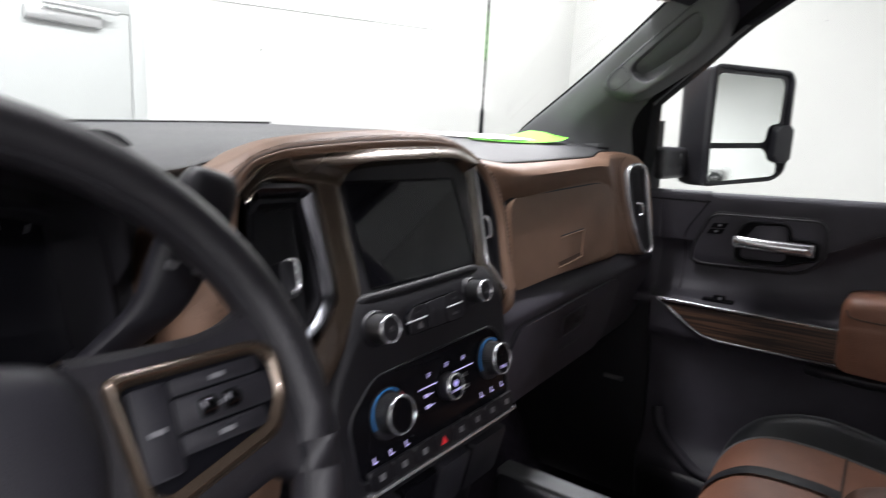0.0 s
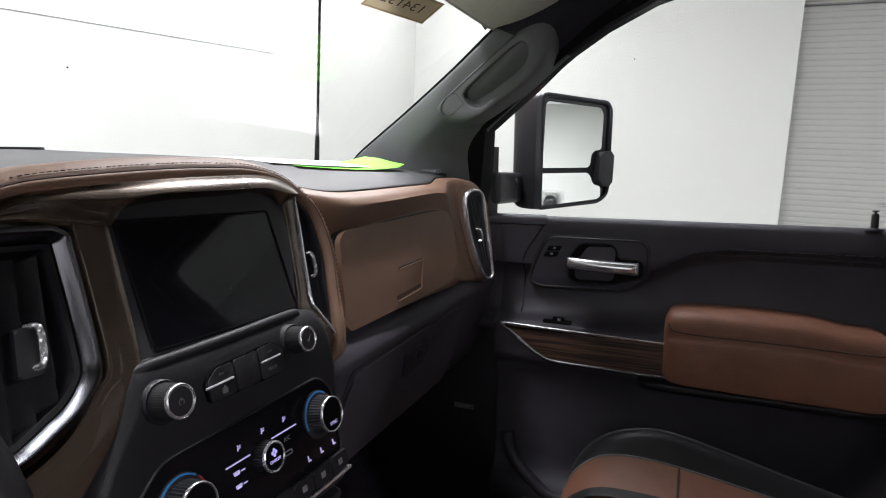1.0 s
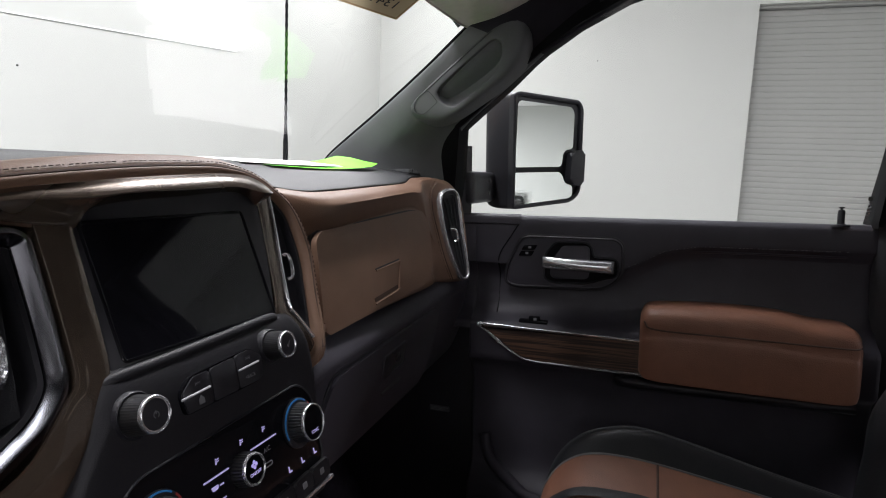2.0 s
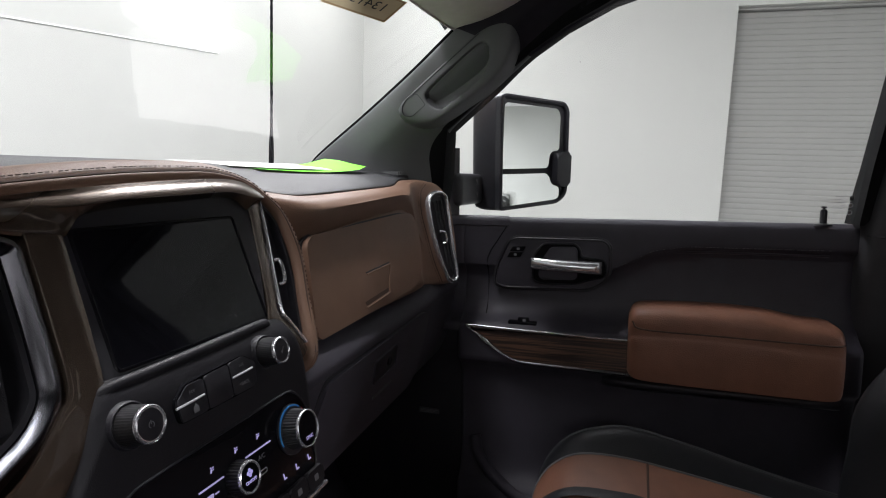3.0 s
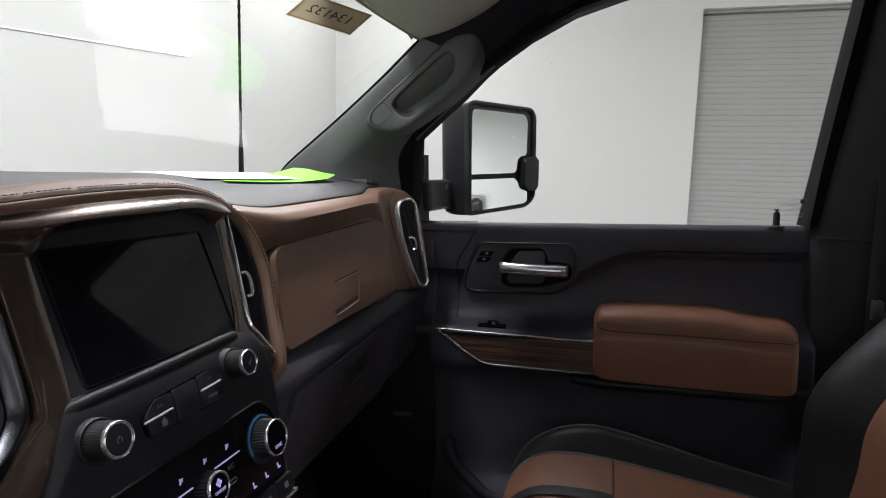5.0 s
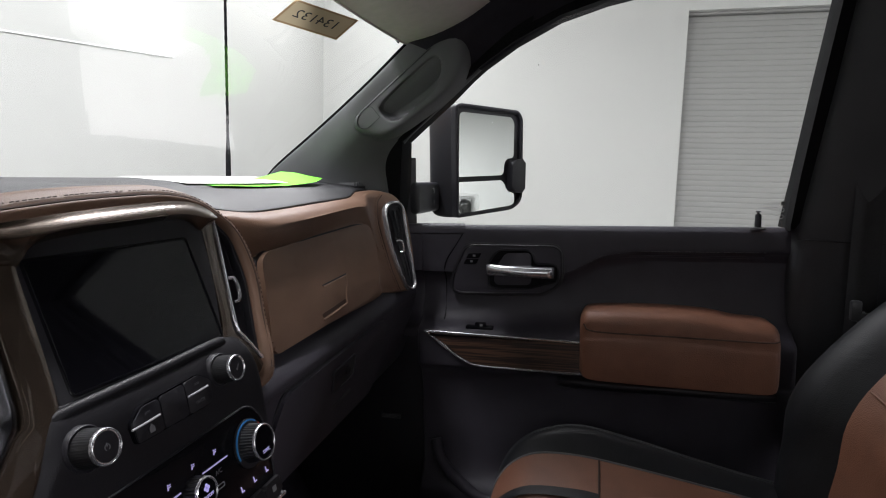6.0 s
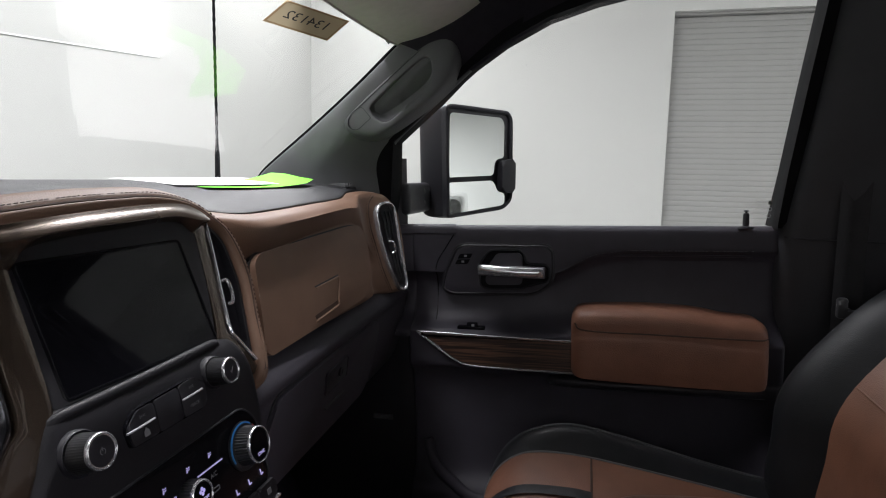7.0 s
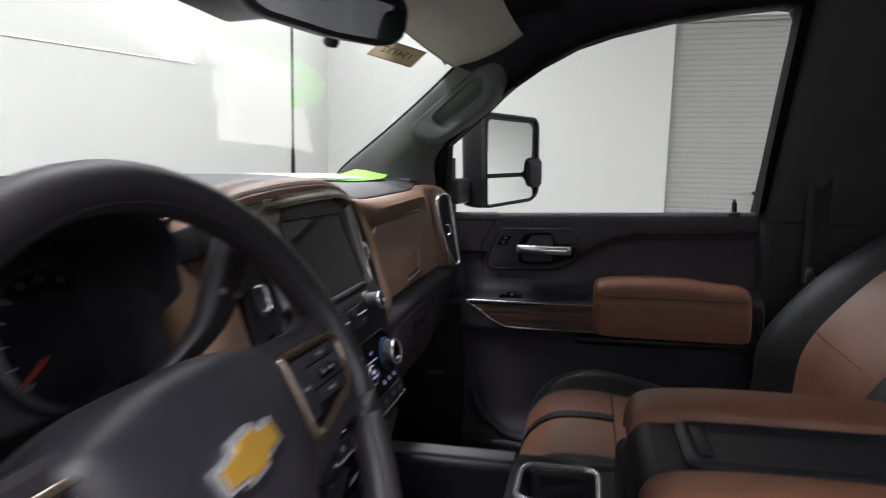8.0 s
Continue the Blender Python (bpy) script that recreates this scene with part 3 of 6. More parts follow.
part("window_switch", merge(block(0.797, -0.135, 1.270, 0.83, -0.075, 1.277, 0.002), block(0.800, -0.118, 1.275, 0.812, -0.095, 1.284, 0.002)), GLOSS, rdoor)
part("switch_mark", block(0.7995, -0.112, 1.277, 0.8005, -0.106, 1.282), ICON_DIM, rdoor)

# armrest: a padded block with a stitched crown
rows = []
for y, top, bot, dx in ((-0.316, 1.306, 1.200, 0.016), (-0.324, 1.321, 1.192, 0.006), (-0.343, 1.328, 1.188, 0.0), (-0.40, 1.331, 1.186, -0.001), (-0.474, 1.332, 1.185, -0.002), (-0.555, 1.328, 1.184, -0.002),
                        (-0.607, 1.319, 1.183, -0.001), (-0.652, 1.316, 1.182, 0.002), (-0.672, 1.309, 1.185, 0.006), (-0.680, 1.296, 1.191, 0.018)):
    xi = 0.755 + dx
    mid = (top - bot) * 0.62 + bot
    rows.append([(0.85, y, top - 0.012), (0.82, y, top - 0.001), (0.79, y, top), (xi + 0.012, y, top - 0.006), (xi + 0.002, y, top - 0.02), (xi + 0.0025, y, mid + 0.004), (xi, y, mid - 0.006),
                 (xi + 0.0, y, (mid + bot) / 2), (xi + 0.002, y, bot + 0.012), (xi + 0.012, y, bot), (0.85, y, bot)])
part("armrest", loft(rows, 4, 3, closed=True, cap=True), SEAT_BROWN, rdoor, "padded brown leather armrest")
part("armrest_seam", tube(spline([(0.762, -0.323, 1.303), (0.7555, -0.345, 1.290), (0.7535, -0.478, 1.288), (0.754, -0.60, 1.286), (0.757, -0.660, 1.285), (0.766, -0.675, 1.286)], 6), 0.0016, 6), STITCH, rdoor)
part("lower_ledge", loft([[(0.85, y, 1.182), (0.80 + b, y, 1.182), (0.783 + b, y, 1.177), (0.780 + b, y, 1.170), (0.790 + b, y, 1.160), (0.85, y, 1.14)] for y, b in ((-0.27, 0.02), (-0.31, 0.004), (-0.5, 0), (-0.68, 0))], 3, 3), HARD, rdoor)
part("map_pocket", loft([[(0.81 + b, y, 0.888), (0.79 + b, y, 0.884), (0.78 + b, y, 0.87), (0.782 + b, y, 0.84), (0.79 + b, y, 0.80), (0.80, y, 0.77)] for y, b in ((0.02, 0.02), (0.0, 0.0), (-0.3, -0.01), (-0.62, 0.0), (-0.64, 0.02))], 3, 3, thick=0.004), HARD, rdoor)
part("pocket_rim", tube(spline([(0.812, -0.002, 1.01), (0.800, -0.016, 0.968), (0.795, -0.055, 0.928), (0.792, -0.120, 0.892), (0.790, -0.30, 0.882), (0.790, -0.62, 0.882)], 6), 0.013, 12), DOOR_VINYL, rdoor)
part("stitch_line", stitches(spline([(0.8275 - 0.0012, y, pad_edge(y) + 0.0035) for y in (-0.288, -0.307, -0.33, -0.358, -0.39, -0.42, -0.50, -0.58, -0.66)], 8), 0.004, 0.0024, 0.0007), STITCH_DARK, rdoor)
part("fold_line", tube(spline([(0.8455, -0.284, 1.380), (0.8455, -0.307, 1.394), (0.8415, -0.358, 1.421), (0.8385, -0.42, 1.4315), (0.8383, -0.66, 1.433)], 8), 0.0032, 8), DOOR_VINYL, rdoor)
knob = part("lock_pin", merge(lathe((0.822, -0.642, 1.489), (0, 0, 1), [(0.015, 0), (0.014, 0.003), (0.006, 0.005), (0.0058, 0.026), (0.0046, 0.029), (0.0022, 0.030), (0.0022, 0.032), (0.0050, 0.033), (0.0050, 0.0345), (0.002, 0.0355)], 16)), HARD, rdoor)
# etched notes on the glass, too small to read
GP = Plane((wide(1.51) - 0.0025, 0, 1.51), (0, -1, 0), (-0.2425, 0, 0.97))
for k, (a, b) in enumerate(((0.642, 0.668), (0.628, 0.668), (0.632, 0.668), (0.650, 0.668), (0.640, 0.664), (0.655, 0.668))):
    part("etched_print", slab(GP, rect(a + 0.012, 0.032 - 0.0052 * k, b + 0.004, 0.0330 - 0.0052 * k), 0.0, 0.0004), PRINT, rdoor)
part("etched_mark", slab(GP, rect(0.676, 0.026, 0.682, 0.034, 0.001), 0.0, 0.0004), INK, rdoor)
for v in (0.017, 0.004):
    part("etched_ring", band(GP, rect(0.675, v - 0.004, 0.683, v + 0.004, 0.004), rect(0.6762, v - 0.0028, 0.6818, v + 0.0028, 0.003), 0, 0.0004), PRINT, rdoor)
# ---- A-pillar, header, B-pillar, roof ----
WS = [(0.706, 0.330, 1.600), (0.703, 0.30, 1.626), (0.701, 0.196, 1.702), (0.700, 0.096, 1.780), (0.700, 0.014, 1.850), (0.69, -0.088, 1.925), (0.66, -0.20, 1.965)]
SIDE = [(0.800, 0.080, 1.560), (0.790, 0.066, 1.63), (0.777, 0.042, 1.674), (0.757, -0.049, 1.744), (0.742, -0.125, 1.803), (0.728, -0.24, 1.868), (0.716, -0.36, 1.912)]
rows = []
for a, b in zip(WS, SIDE):
    a, b = Vector(a), Vector(b)
    m = (a + b) / 2
    out = Vector((-0.022, -0.018, -0.010))
    rows.append([a + Vector((0.034, 0.004, 0.0)), a + Vector((0.004, 0.0, 0.0)), a + Vector((-0.009, -0.012, -0.003)), a * 0.70 + b * 0.30 + out, m + out * 0.9, a * 0.22 + b * 0.78 + out * 0.5, b + Vector((-0.006, 0.0, -0.004)), b + Vector((0.03, 0.02, 0.02))])
frit = [Vector(a) + Vector((0.006, 0.003, 0.002)) for a in WS]
single("trim_windscreen_seal", tube(spline(frit, 5), 0.0035, 8), RUBBER, "thin black windscreen edge seal", kind="structure", base=(0.71, 0.1, 1.7))
far_end = [p + Vector((-0.01, -0.16, 0.02)) for p in rows[-1]]
single("trim_pillar_upper", loft(rows[4:] + [far_end], 5, 4), BLACK_CLOTH, "black upper pillar lining that meets the roof", kind="structure", base=(0.72, -0.1, 1.88))
pil = single("trim_pillar_front", loft(rows[:5], 5, 4), PILLAR, "dark grey plastic windscreen pillar trim with grab handle", kind="structure", base=(0.72, 0.1, 1.7))

GH = Plane((0.690, 0.0, 0.0), (0, -1, 0), (0, 0, 1))
gh_out = rounded([(-0.139, 1.695), (-0.117, 1.680), (-0.073, 1.671), (-0.036, 1.684), (0.009, 1.712), (0.064, 1.748), (0.096, 1.783), (0.111, 1.835), (0.100, 1.875), (0.042, 1.850), (-0.081, 1.755), (-0.132, 1.712)], 0.02, 5)
gh_in = rounded([(-0.071, 1.731), (-0.063, 1.714), (-0.045, 1.704), (-0.030, 1.705), (0.022, 1.743), (0.047, 1.768), (0.057, 1.798), (0.053, 1.818), (0.040, 1.821), (0.022, 1.809), (-0.022, 1.775), (-0.058, 1.745)], 0.012, 5)
COVER = rounded([(-0.093, 1.733), (-0.084, 1.733), (-0.067, 1.712), (-0.097, 1.688), (-0.115, 1.694), (-0.117, 1.710), (-0.106, 1.725)], [0.006, 0.006, 0.004, 0.012, 0.01, 0.01, 0.01], 4)
grab = thing("grab_handle", "dark plastic grab handle on the windscreen pillar", "handle", (0.69, 0.0, 1.75))
go, gi_ = resample(gh_out, 48), resample(gh_in, 48)
part("handle_body", loft([[GH.at(*(go[k].lerp(gi_[k], f)), w) for k in range(48)] for f, w in ((-0.10, -0.045), (-0.02, -0.024), (0.08, -0.009), (0.22, 0.0008), (0.45, 0.0040), (0.75, 0.0046), (0.92, 0.0040), (0.985, 0.0015), (1.0, -0.004))], 3, 1, closed=True), PILLAR, grab)
part("pocket", loft([[GH.at(*(gi_[k].lerp(Vector((0.0, 1.764)), f)), w) for k in range(0, 48, 2)] for f, w in ((0.0, -0.002), (0.04, -0.010), (0.14, -0.020), (0.5, -0.024), (0.98, -0.024))], 3, 1, closed=True), PILLAR, grab, "deep dark grip recess")
part("bolt_cover", band(GH, COVER, grow(COVER, -0.0011), 0.0, 0.0050, 0.0, 2), DARK, grab)
part("handle_seam", tube(spline([GH.at(-0.093, 1.733, 0.0042), GH.at(-0.033, 1.781, 0.0044), GH.at(0.036, 1.836, 0.0036)], 6), 0.0009, 6), DARK, grab)

single("trim_roof_side", loft([[(wide(z) + 0.03, y, z + 0.03), (wide(z) - 0.012, y, z + 0.004), (wide(z) - 0.035, y - 0.01, z + 0.028), (wide(z) - 0.075, y - 0.02, z + 0.06), (wide(z) - 0.16, y - 0.02, z + 0.075), (wide(z) - 0.26, y - 0.02, z + 0.085)]
                               for y, z in ((-0.22, 1.862), (-0.28, 1.886), (-0.37, 1.914), (-0.50, 1.934), (-0.62, 1.942), (-0.80, 1.945), (-1.2, 1.93))], 3, 3, thick=0.004), BLACK_CLOTH, "black cloth roof side lining", kind="structure")
single("ceiling_liner", loft([[(x, y, 2.00 - 0.06 * (x / 0.7) ** 2 - 0.02 * max(0, (y + 0.1) / 0.1)) for x in (-0.76, -0.6, -0.3, 0, 0.3, 0.6, 0.72)] for y in (-0.02, -0.15, -0.4, -0.8, -1.3, -2.0)], 2, 2, thick=0.01), BLACK_CLOTH, "black cloth headliner", kind="structure")
single("roof_panel", loft([[(x, y, 2.045 - 0.06 * (x / 0.7) ** 2 - (0.10 if y > 0 else 0)) for x in (-0.78, -0.5, 0, 0.5, 0.78)] for y in (0.06, -0.15, -0.8, -2.1)], 2, 2, thick=0.01), PAINT, "glossy black truck roof", kind="structure")
# B-pillar trim with belt slot
single("trim_pillar_centre", loft([[(wide(z) + 0.03, yf, z), (wide(z) - 0.02, yf - 0.004, z), (wide(z) - 0.045, yf - 0.03, z), (wide(z) - 0.05, yf - 0.09, z), (wide(z) - 0.048, yf - 0.2, z), (wide(z) - 0.045, yf - 0.34, z), (wide(z) + 0.02, yf - 0.36, z)]
                                   for z, yf in ((0.75, -0.69), (1.2, -0.698), (1.42, -0.700), (1.50, -0.702), (1.60, -0.712), (1.75, -0.728), (1.88, -0.740), (1.95, -0.75))], 3, 3, thick=0.004), PILLAR_DARK, "black plastic door pillar trim", kind="structure")
single("trim_pillar_joint", tube(spline([(wide(1.472) - 0.0225, -0.706, 1.474), (wide(1.472) - 0.0475, -0.732, 1.473), (wide(1.472) - 0.0535, -0.79, 1.470), (wide(1.472) - 0.0520, -0.90, 1.466)], 5), 0.0022, 8), DARK, "dark joint across the pillar trim", kind="structure", base=(0.78, -0.8, 1.47))
single("wall_rear_cab", merge(block(-0.85, -2.1, 0.75, 0.85, -2.06, 1.50), block(-0.85, -2.1, 1.86, 0.85, -2.06, 2.0), block(-0.85, -2.1, 1.50, -0.60, -2.06, 1.86), block(0.60, -2.1, 1.50, 0.85, -2.06, 1.86)), BLACK_CLOTH, "dark rear cab wall", kind="structure")
single("door_rear_skin", loft([[(0.905, y, 1.50), (0.935, y, 1.44), (0.968, y, 1.25), (0.968, y, 1.0), (0.93, y, 0.72)] for y in (-0.735, -1.4, -2.1)], 2, 3, thick=0.006), PAINT, "glossy black rear door skin", kind="structure")
rsw = single("window_rear_side", loft([[(wide(z) + 0.035, y, z) for z in (1.51, 1.7, 1.92)] for y in (-0.80, -1.4, -2.0)], 1, 1, thick=0.004), TINTED, "dark tinted rear side window", kind="structure")
rsw.visible_shadow = False
rear = single("window_rear", block(-0.60, -2.084, 1.50, 0.60, -2.079, 1.86), TINTED, "dark tinted rear cab window", kind="structure")
rear.visible_shadow = False
single("truck_bed", merge(block(-0.98, -4.1, 0.75, 0.98, -2.15, 1.48, 0.04, 3)), PAINT, "glossy black pickup bed", "truck bed", (0, -3.1, 0.75))
for yy in (-3.2, 1.25):
    hz = 0.405 + 0.0366 * yy
    w = thing("wheel", "black tyre on a dark rim under the truck", "wheel", (0.80, yy, hz), group="truck wheels")
    part("tyre", lathe((0.72, yy, hz), (1, 0, 0), [(0.25, 0), (0.38, 0.0), (0.405, 0.04), (0.405, 0.2), (0.38, 0.24), (0.25, 0.24)], 40), RUBBER, w)
    part("rim", lathe((0.74, yy, hz), (1, 0, 0), [(0.02, 0.15), (0.10, 0.16), (0.13, 0.12), (0.245, 0.14), (0.25, 0.21)], 40), KNURL, w)

# ---- floor, lower cabin ----
# out of view; added to keep the left lamps off the lower cabin
single("wall_cab_left_shade", block(-0.93, -2.1, 0.72, -0.88, 0.45, 1.46, 0.01), CARPET, "unseen dark cab side, added to block light below the window", kind="structure")
single("floor_carpet", block(-0.84, -2.05, 0.72, 0.84, 0.55, 0.76, 0.01), CARPET, "black carpeted cab floor", kind="structure")
single("firewall", loft([[(x, 0.30, 0.74), (x, 0.42, 0.95), (x, 0.45, 1.2), (x, 0.45, 1.54)] for x in (-0.98, 0, 0.98)], 1, 3, thick=0.01), CARPET, "black carpeted footwell bulkhead", kind="structure")
single("trim_kick_panel", loft([[(0.87, 0.46, z), (0.860, 0.30, z), (0.852, 0.15, z), (0.853, 0.04, z), (0.88, 0.02, z)] for z in (0.73, 1.0, 1.2, 1.26)], 2, 3, thick=0.004), HARD, "black kick panel trim", kind="structure")
single("trim_pillar_foot", loft([[(0.92, 0.32, z), (0.860, 0.18, z), (0.838, 0.105, z), (0.846, 0.076, z), (0.875, 0.055, z)] for z in (1.492, 1.53, 1.58, 1.64)], 2, 3, thick=0.004), HARD, "black lower pillar trim", kind="structure")

sill = thing("sill_tag", "small grey printed tag on the dark kick panel", "tag", (0.85, 0.12, 1.037))
TAGP = Plane((0.8495, 0.118, 1.037), (0, -1, 0), (0, 0, 1))
part("plate", slab(TAGP, rect(-0.024, -0.006, 0.024, 0.006, 0.001), -0.002, 0.0015, 0.0004), TRIMGREY, sill)
for k in range(3):
    part("print_bar", slab(TAGP, rect(-0.021, 0.0025 - 0.003 * k, 0.021 - 0.006 * k, 0.0037 - 0.003 * k), 0.001, 0.0018), ICON_DIM, sill)

# ---- windscreen ----
def screen_point(s, x, off=0.0):
    """s: 0 at the cowl, 1 at the roof."""
    bow = 0.13 * (1 - (x / 0.74) ** 2)
    y = 0.56 + (-0.06 - 0.56) * s + bow
    z = 1.43 + (1.905 - 1.43) * s + 0.018 * math.sin(math.pi * s)
    return Vector((x * (1.03 - 0.045 * s), y, z)) + Vector((0, 0.6, 0.8)) * off


def windscreen():
    bm, n, m = bmesh.new(), 16, 14
    grids = []
    for off in (0.0, 0.005):
        grids.append([[bm.verts.new(screen_point(j / m, -0.74 + 1.48 * i / n, off)) for i in range(n + 1)] for j in range(m + 1)])
    for k, g in enumerate(grids):
        for j in range(m):
            for i in range(n):
                q = (g[j][i], g[j][i + 1], g[j + 1][i + 1], g[j + 1][i])
                f = bm.faces.new(q)
                f.material_index = k
    return bm


wsg = single("window_windscreen", windscreen(), [SCREEN_GLASS, CLEAR], "clear raked windscreen glass", kind="structure", crease=0)
wsg.visible_shadow = False

# ---- dashboard ----
dash = thing("dashboard", "black and brown leather truck dashboard with stitched seams", "dashboard", (0.2, 0.2, 1.3))
S = Plane((0, 0.026, 1.42), (1, 0, 0), (0, 0.355, 0.935))
L = Plane((0, 0.008, 1.392), (1, 0, 0), (0, 0.2, 0.98))
G = Plane((0.25, 0.065, 1.503), (1, 0, 0), (0, 0.243, 0.97))
E = Plane((0.72, 0.050, 1.453), (0.876, -0.482, 0), (0, 0.1, 0.995))

# black top pad
rows = []
for x, zf, yf, zb in ((-0.84, 1.545, 0.16, 1.578), (-0.6, 1.565, 0.13, 1.578), (-0.34, 1.556, 0.112, 1.579), (-0.27, 1.546, 0.105, 1.581), (-0.22, 1.545, 0.110, 1.584), (-0.1, 1.565, 0.155, 1.590), (0.08, 1.583, 0.18, 1.597), (0.17, 1.572, 0.15, 1.598), (0.22, 1.558, 0.122, 1.598), (0.28, 1.5505, 0.108, 1.598),
                      (0.37, 1.552, 0.106, 1.598), (0.48, 1.556, 0.106, 1.598), (0.60, 1.5605, 0.105, 1.598), (0.65, 1.569, 0.112, 1.598), (0.72, 1.572, 0.125, 1.598), (0.79, 1.572, 0.14, 1.598), (0.86, 1.570, 0.15, 1.598)):
    rows.append([(x, yf + 0.012, zf - 0.02), (x, yf, zf - 0.004), (x, yf + 0.008, zf + 0.003), (x, yf + 0.06, zf * 0.45 + (zb - 0.01) * 0.55 + 0.003), (x, yf + 0.16, zb - 0.006), (x, 0.42, zb), (x, 0.50, zb - 0.004), (x, 0.58, zb - 0.028)])
part("top_pad", loft(rows, 4, 3), PAD, dash, "black soft-touch dash top")
part("defroster_slot", merge(slab(Plane((0, 0.44, 1.5938), (1, 0, 0.042), (0, 1, 0)), rect(-0.30, -0.02, 0.11, 0.02, 0.015), -0.01, 0.003, 0.001)), DARK, dash)
part("airbag_print", slab(Plane((0.665, 0.142, 1.5735), (1, 0.02, 0.01), (0, 1, 0.28)), rect(-0.02, -0.004, 0.02, 0.004), -0.002, 0.0006), ICON_DIM, dash)
for k in range(5):
    part("demister_slat", block(0.716 + 0.013 * k, 0.138, 1.574, 0.721 + 0.013 * k, 0.172, 1.5862, 0.001), PILLAR, dash)
part("demister_slot", slab(Plane((0.744, 0.155, 1.5815), (1, 0, 0), (0, 1, 0.14)), rect(-0.036, -0.022, 0.036, 0.022, 0.006), -0.005, 0.0, 0.001), DARK, dash)

# the stitched leather brow that arches over the stack
BROW = [((-0.214, -0.040), (-0.258, -0.035), 0), ((-0.208, 0.030), (-0.254, 0.044), 0), ((-0.201, 0.075), (-0.241, 0.099), 0), ((-0.190, 0.106), (-0.219, 0.132), 0.25), ((-0.173, 0.131), (-0.180, 0.149), 0.6),
        ((-0.148, 0.140), (-0.150, 0.162), 0.9), ((-0.112, 0.1455), (-0.114, 0.171), 1), ((-0.016, 0.1535), (-0.020, 0.181), 1), ((0.052, 0.157), (0.056, 0.184), 1), ((0.102, 0.158), (0.112, 0.182), 0.95),
        ((0.142, 0.1525), (0.158, 0.168), 0.8), ((0.165, 0.137), (0.186, 0.146), 0.5), ((0.186, 0.113), (0.203, 0.117), 0.15), ((0.188, 0.062), (0.207, 0.072), 0), ((0.173, 0.017), (0.191, 0.014), 0), ((0.155, -0.040), (0.168, -0.050), 0), ((0.148, -0.062), (0.160, -0.068), -0.001)]
rows, seam, crease = [], [], []
for (a, b), (c, d), up in [(p, q, r) for p, q, r in BROW]:
    du, dv = c - a, d - b
    ln = math.hypot(du, dv)
    ou, ov = du / ln, dv / ln
    back = [(0.008 * (1 - up) + 0.0, 0.008 * up, -0.045), (0.010 * (1 - up), 0.016 * up, -0.10)]
    if a > 0.16 and up < 0.6:
        k = 1 - up / 0.6
        back = [(0.008 + 0.020 * k, back[0][1], -0.045 + 0.021 * k), (0.010 + 0.044 * k, back[1][1], -0.10 + 0.062 * k)]
    set_back = [(0.0, -0.014, -0.020), (0.03, -0.0075, -0.006), (0.12, -0.0035, 0.0005), (0.34, -0.0025, 0.004), (0.42, -0.0052, 0.0030), (0.50, -0.0042, 0.0045), (0.75, -0.0085, 0.0035), (1.0, -0.017, -0.005)]
    if a < -0.185:
        # the driver's side of the hood slopes away from the vent
        set_back[-2:] = [(0.75, -0.0085, -0.010), (1.0, -0.020, -0.028)]
        back = [(0.004, 0.0, -0.055), (0.006, 0.0, -0.10)]
    sink = 0.026 if up < 0 else 0.0
    rows.append([S.at(a + du * f, b + dv * f, w_up * up + w_side * (1 - up) - sink) for f, w_up, w_side in set_back] +
                [S.at(c + ou * back[0][0], d + back[0][1] + ov * back[0][0], back[0][2]), S.at(c + ou * back[1][0], d + back[1][1] + ov * back[1][0], back[1][2])])
    crease.append(S.at(a + du * 0.42, b + dv * 0.42, -0.0050 * up + 0.0032 * (1 - up)))
    seam.append(S.at(a + du * 0.60, b + dv * 0.60, -0.0044 * up + 0.0050 * (1 - up)))
part("leather_brow", loft(rows, 5, 4), LEATHER, dash, "brown leather hood over the centre stack")
part("brow_crease", tube(spline(crease[:-1], 6), 0.0017, 8), STITCH, dash)
part("corner_filler", slab(S, rounded([(-0.238, 0.128), (-0.204, 0.127), (-0.214, 0.098), (-0.244, 0.094)], 0.004, 3), -0.02, 0.0035, 0.001), HARD, dash, "black plastic filler plate")
part("brow_stitching", stitches(spline(seam[:-1], 8), 0.0032, 0.0024, 0.0006), STITCH, dash)

# passenger side: rolled upper leather, recessed panel, and the end that turns to the cabin round the vent
def across(x, table):
    """Smooth value at x from a short table of (x, value)."""
    if x <= table[0][0]:
        return table[0][1]
    for (xa, a), (xb, b) in zip(table, table[1:]):
        if x <= xb:
            f = (x - xa) / (xb - xa)
            return a + (b - a) * f
    return table[-1][1]


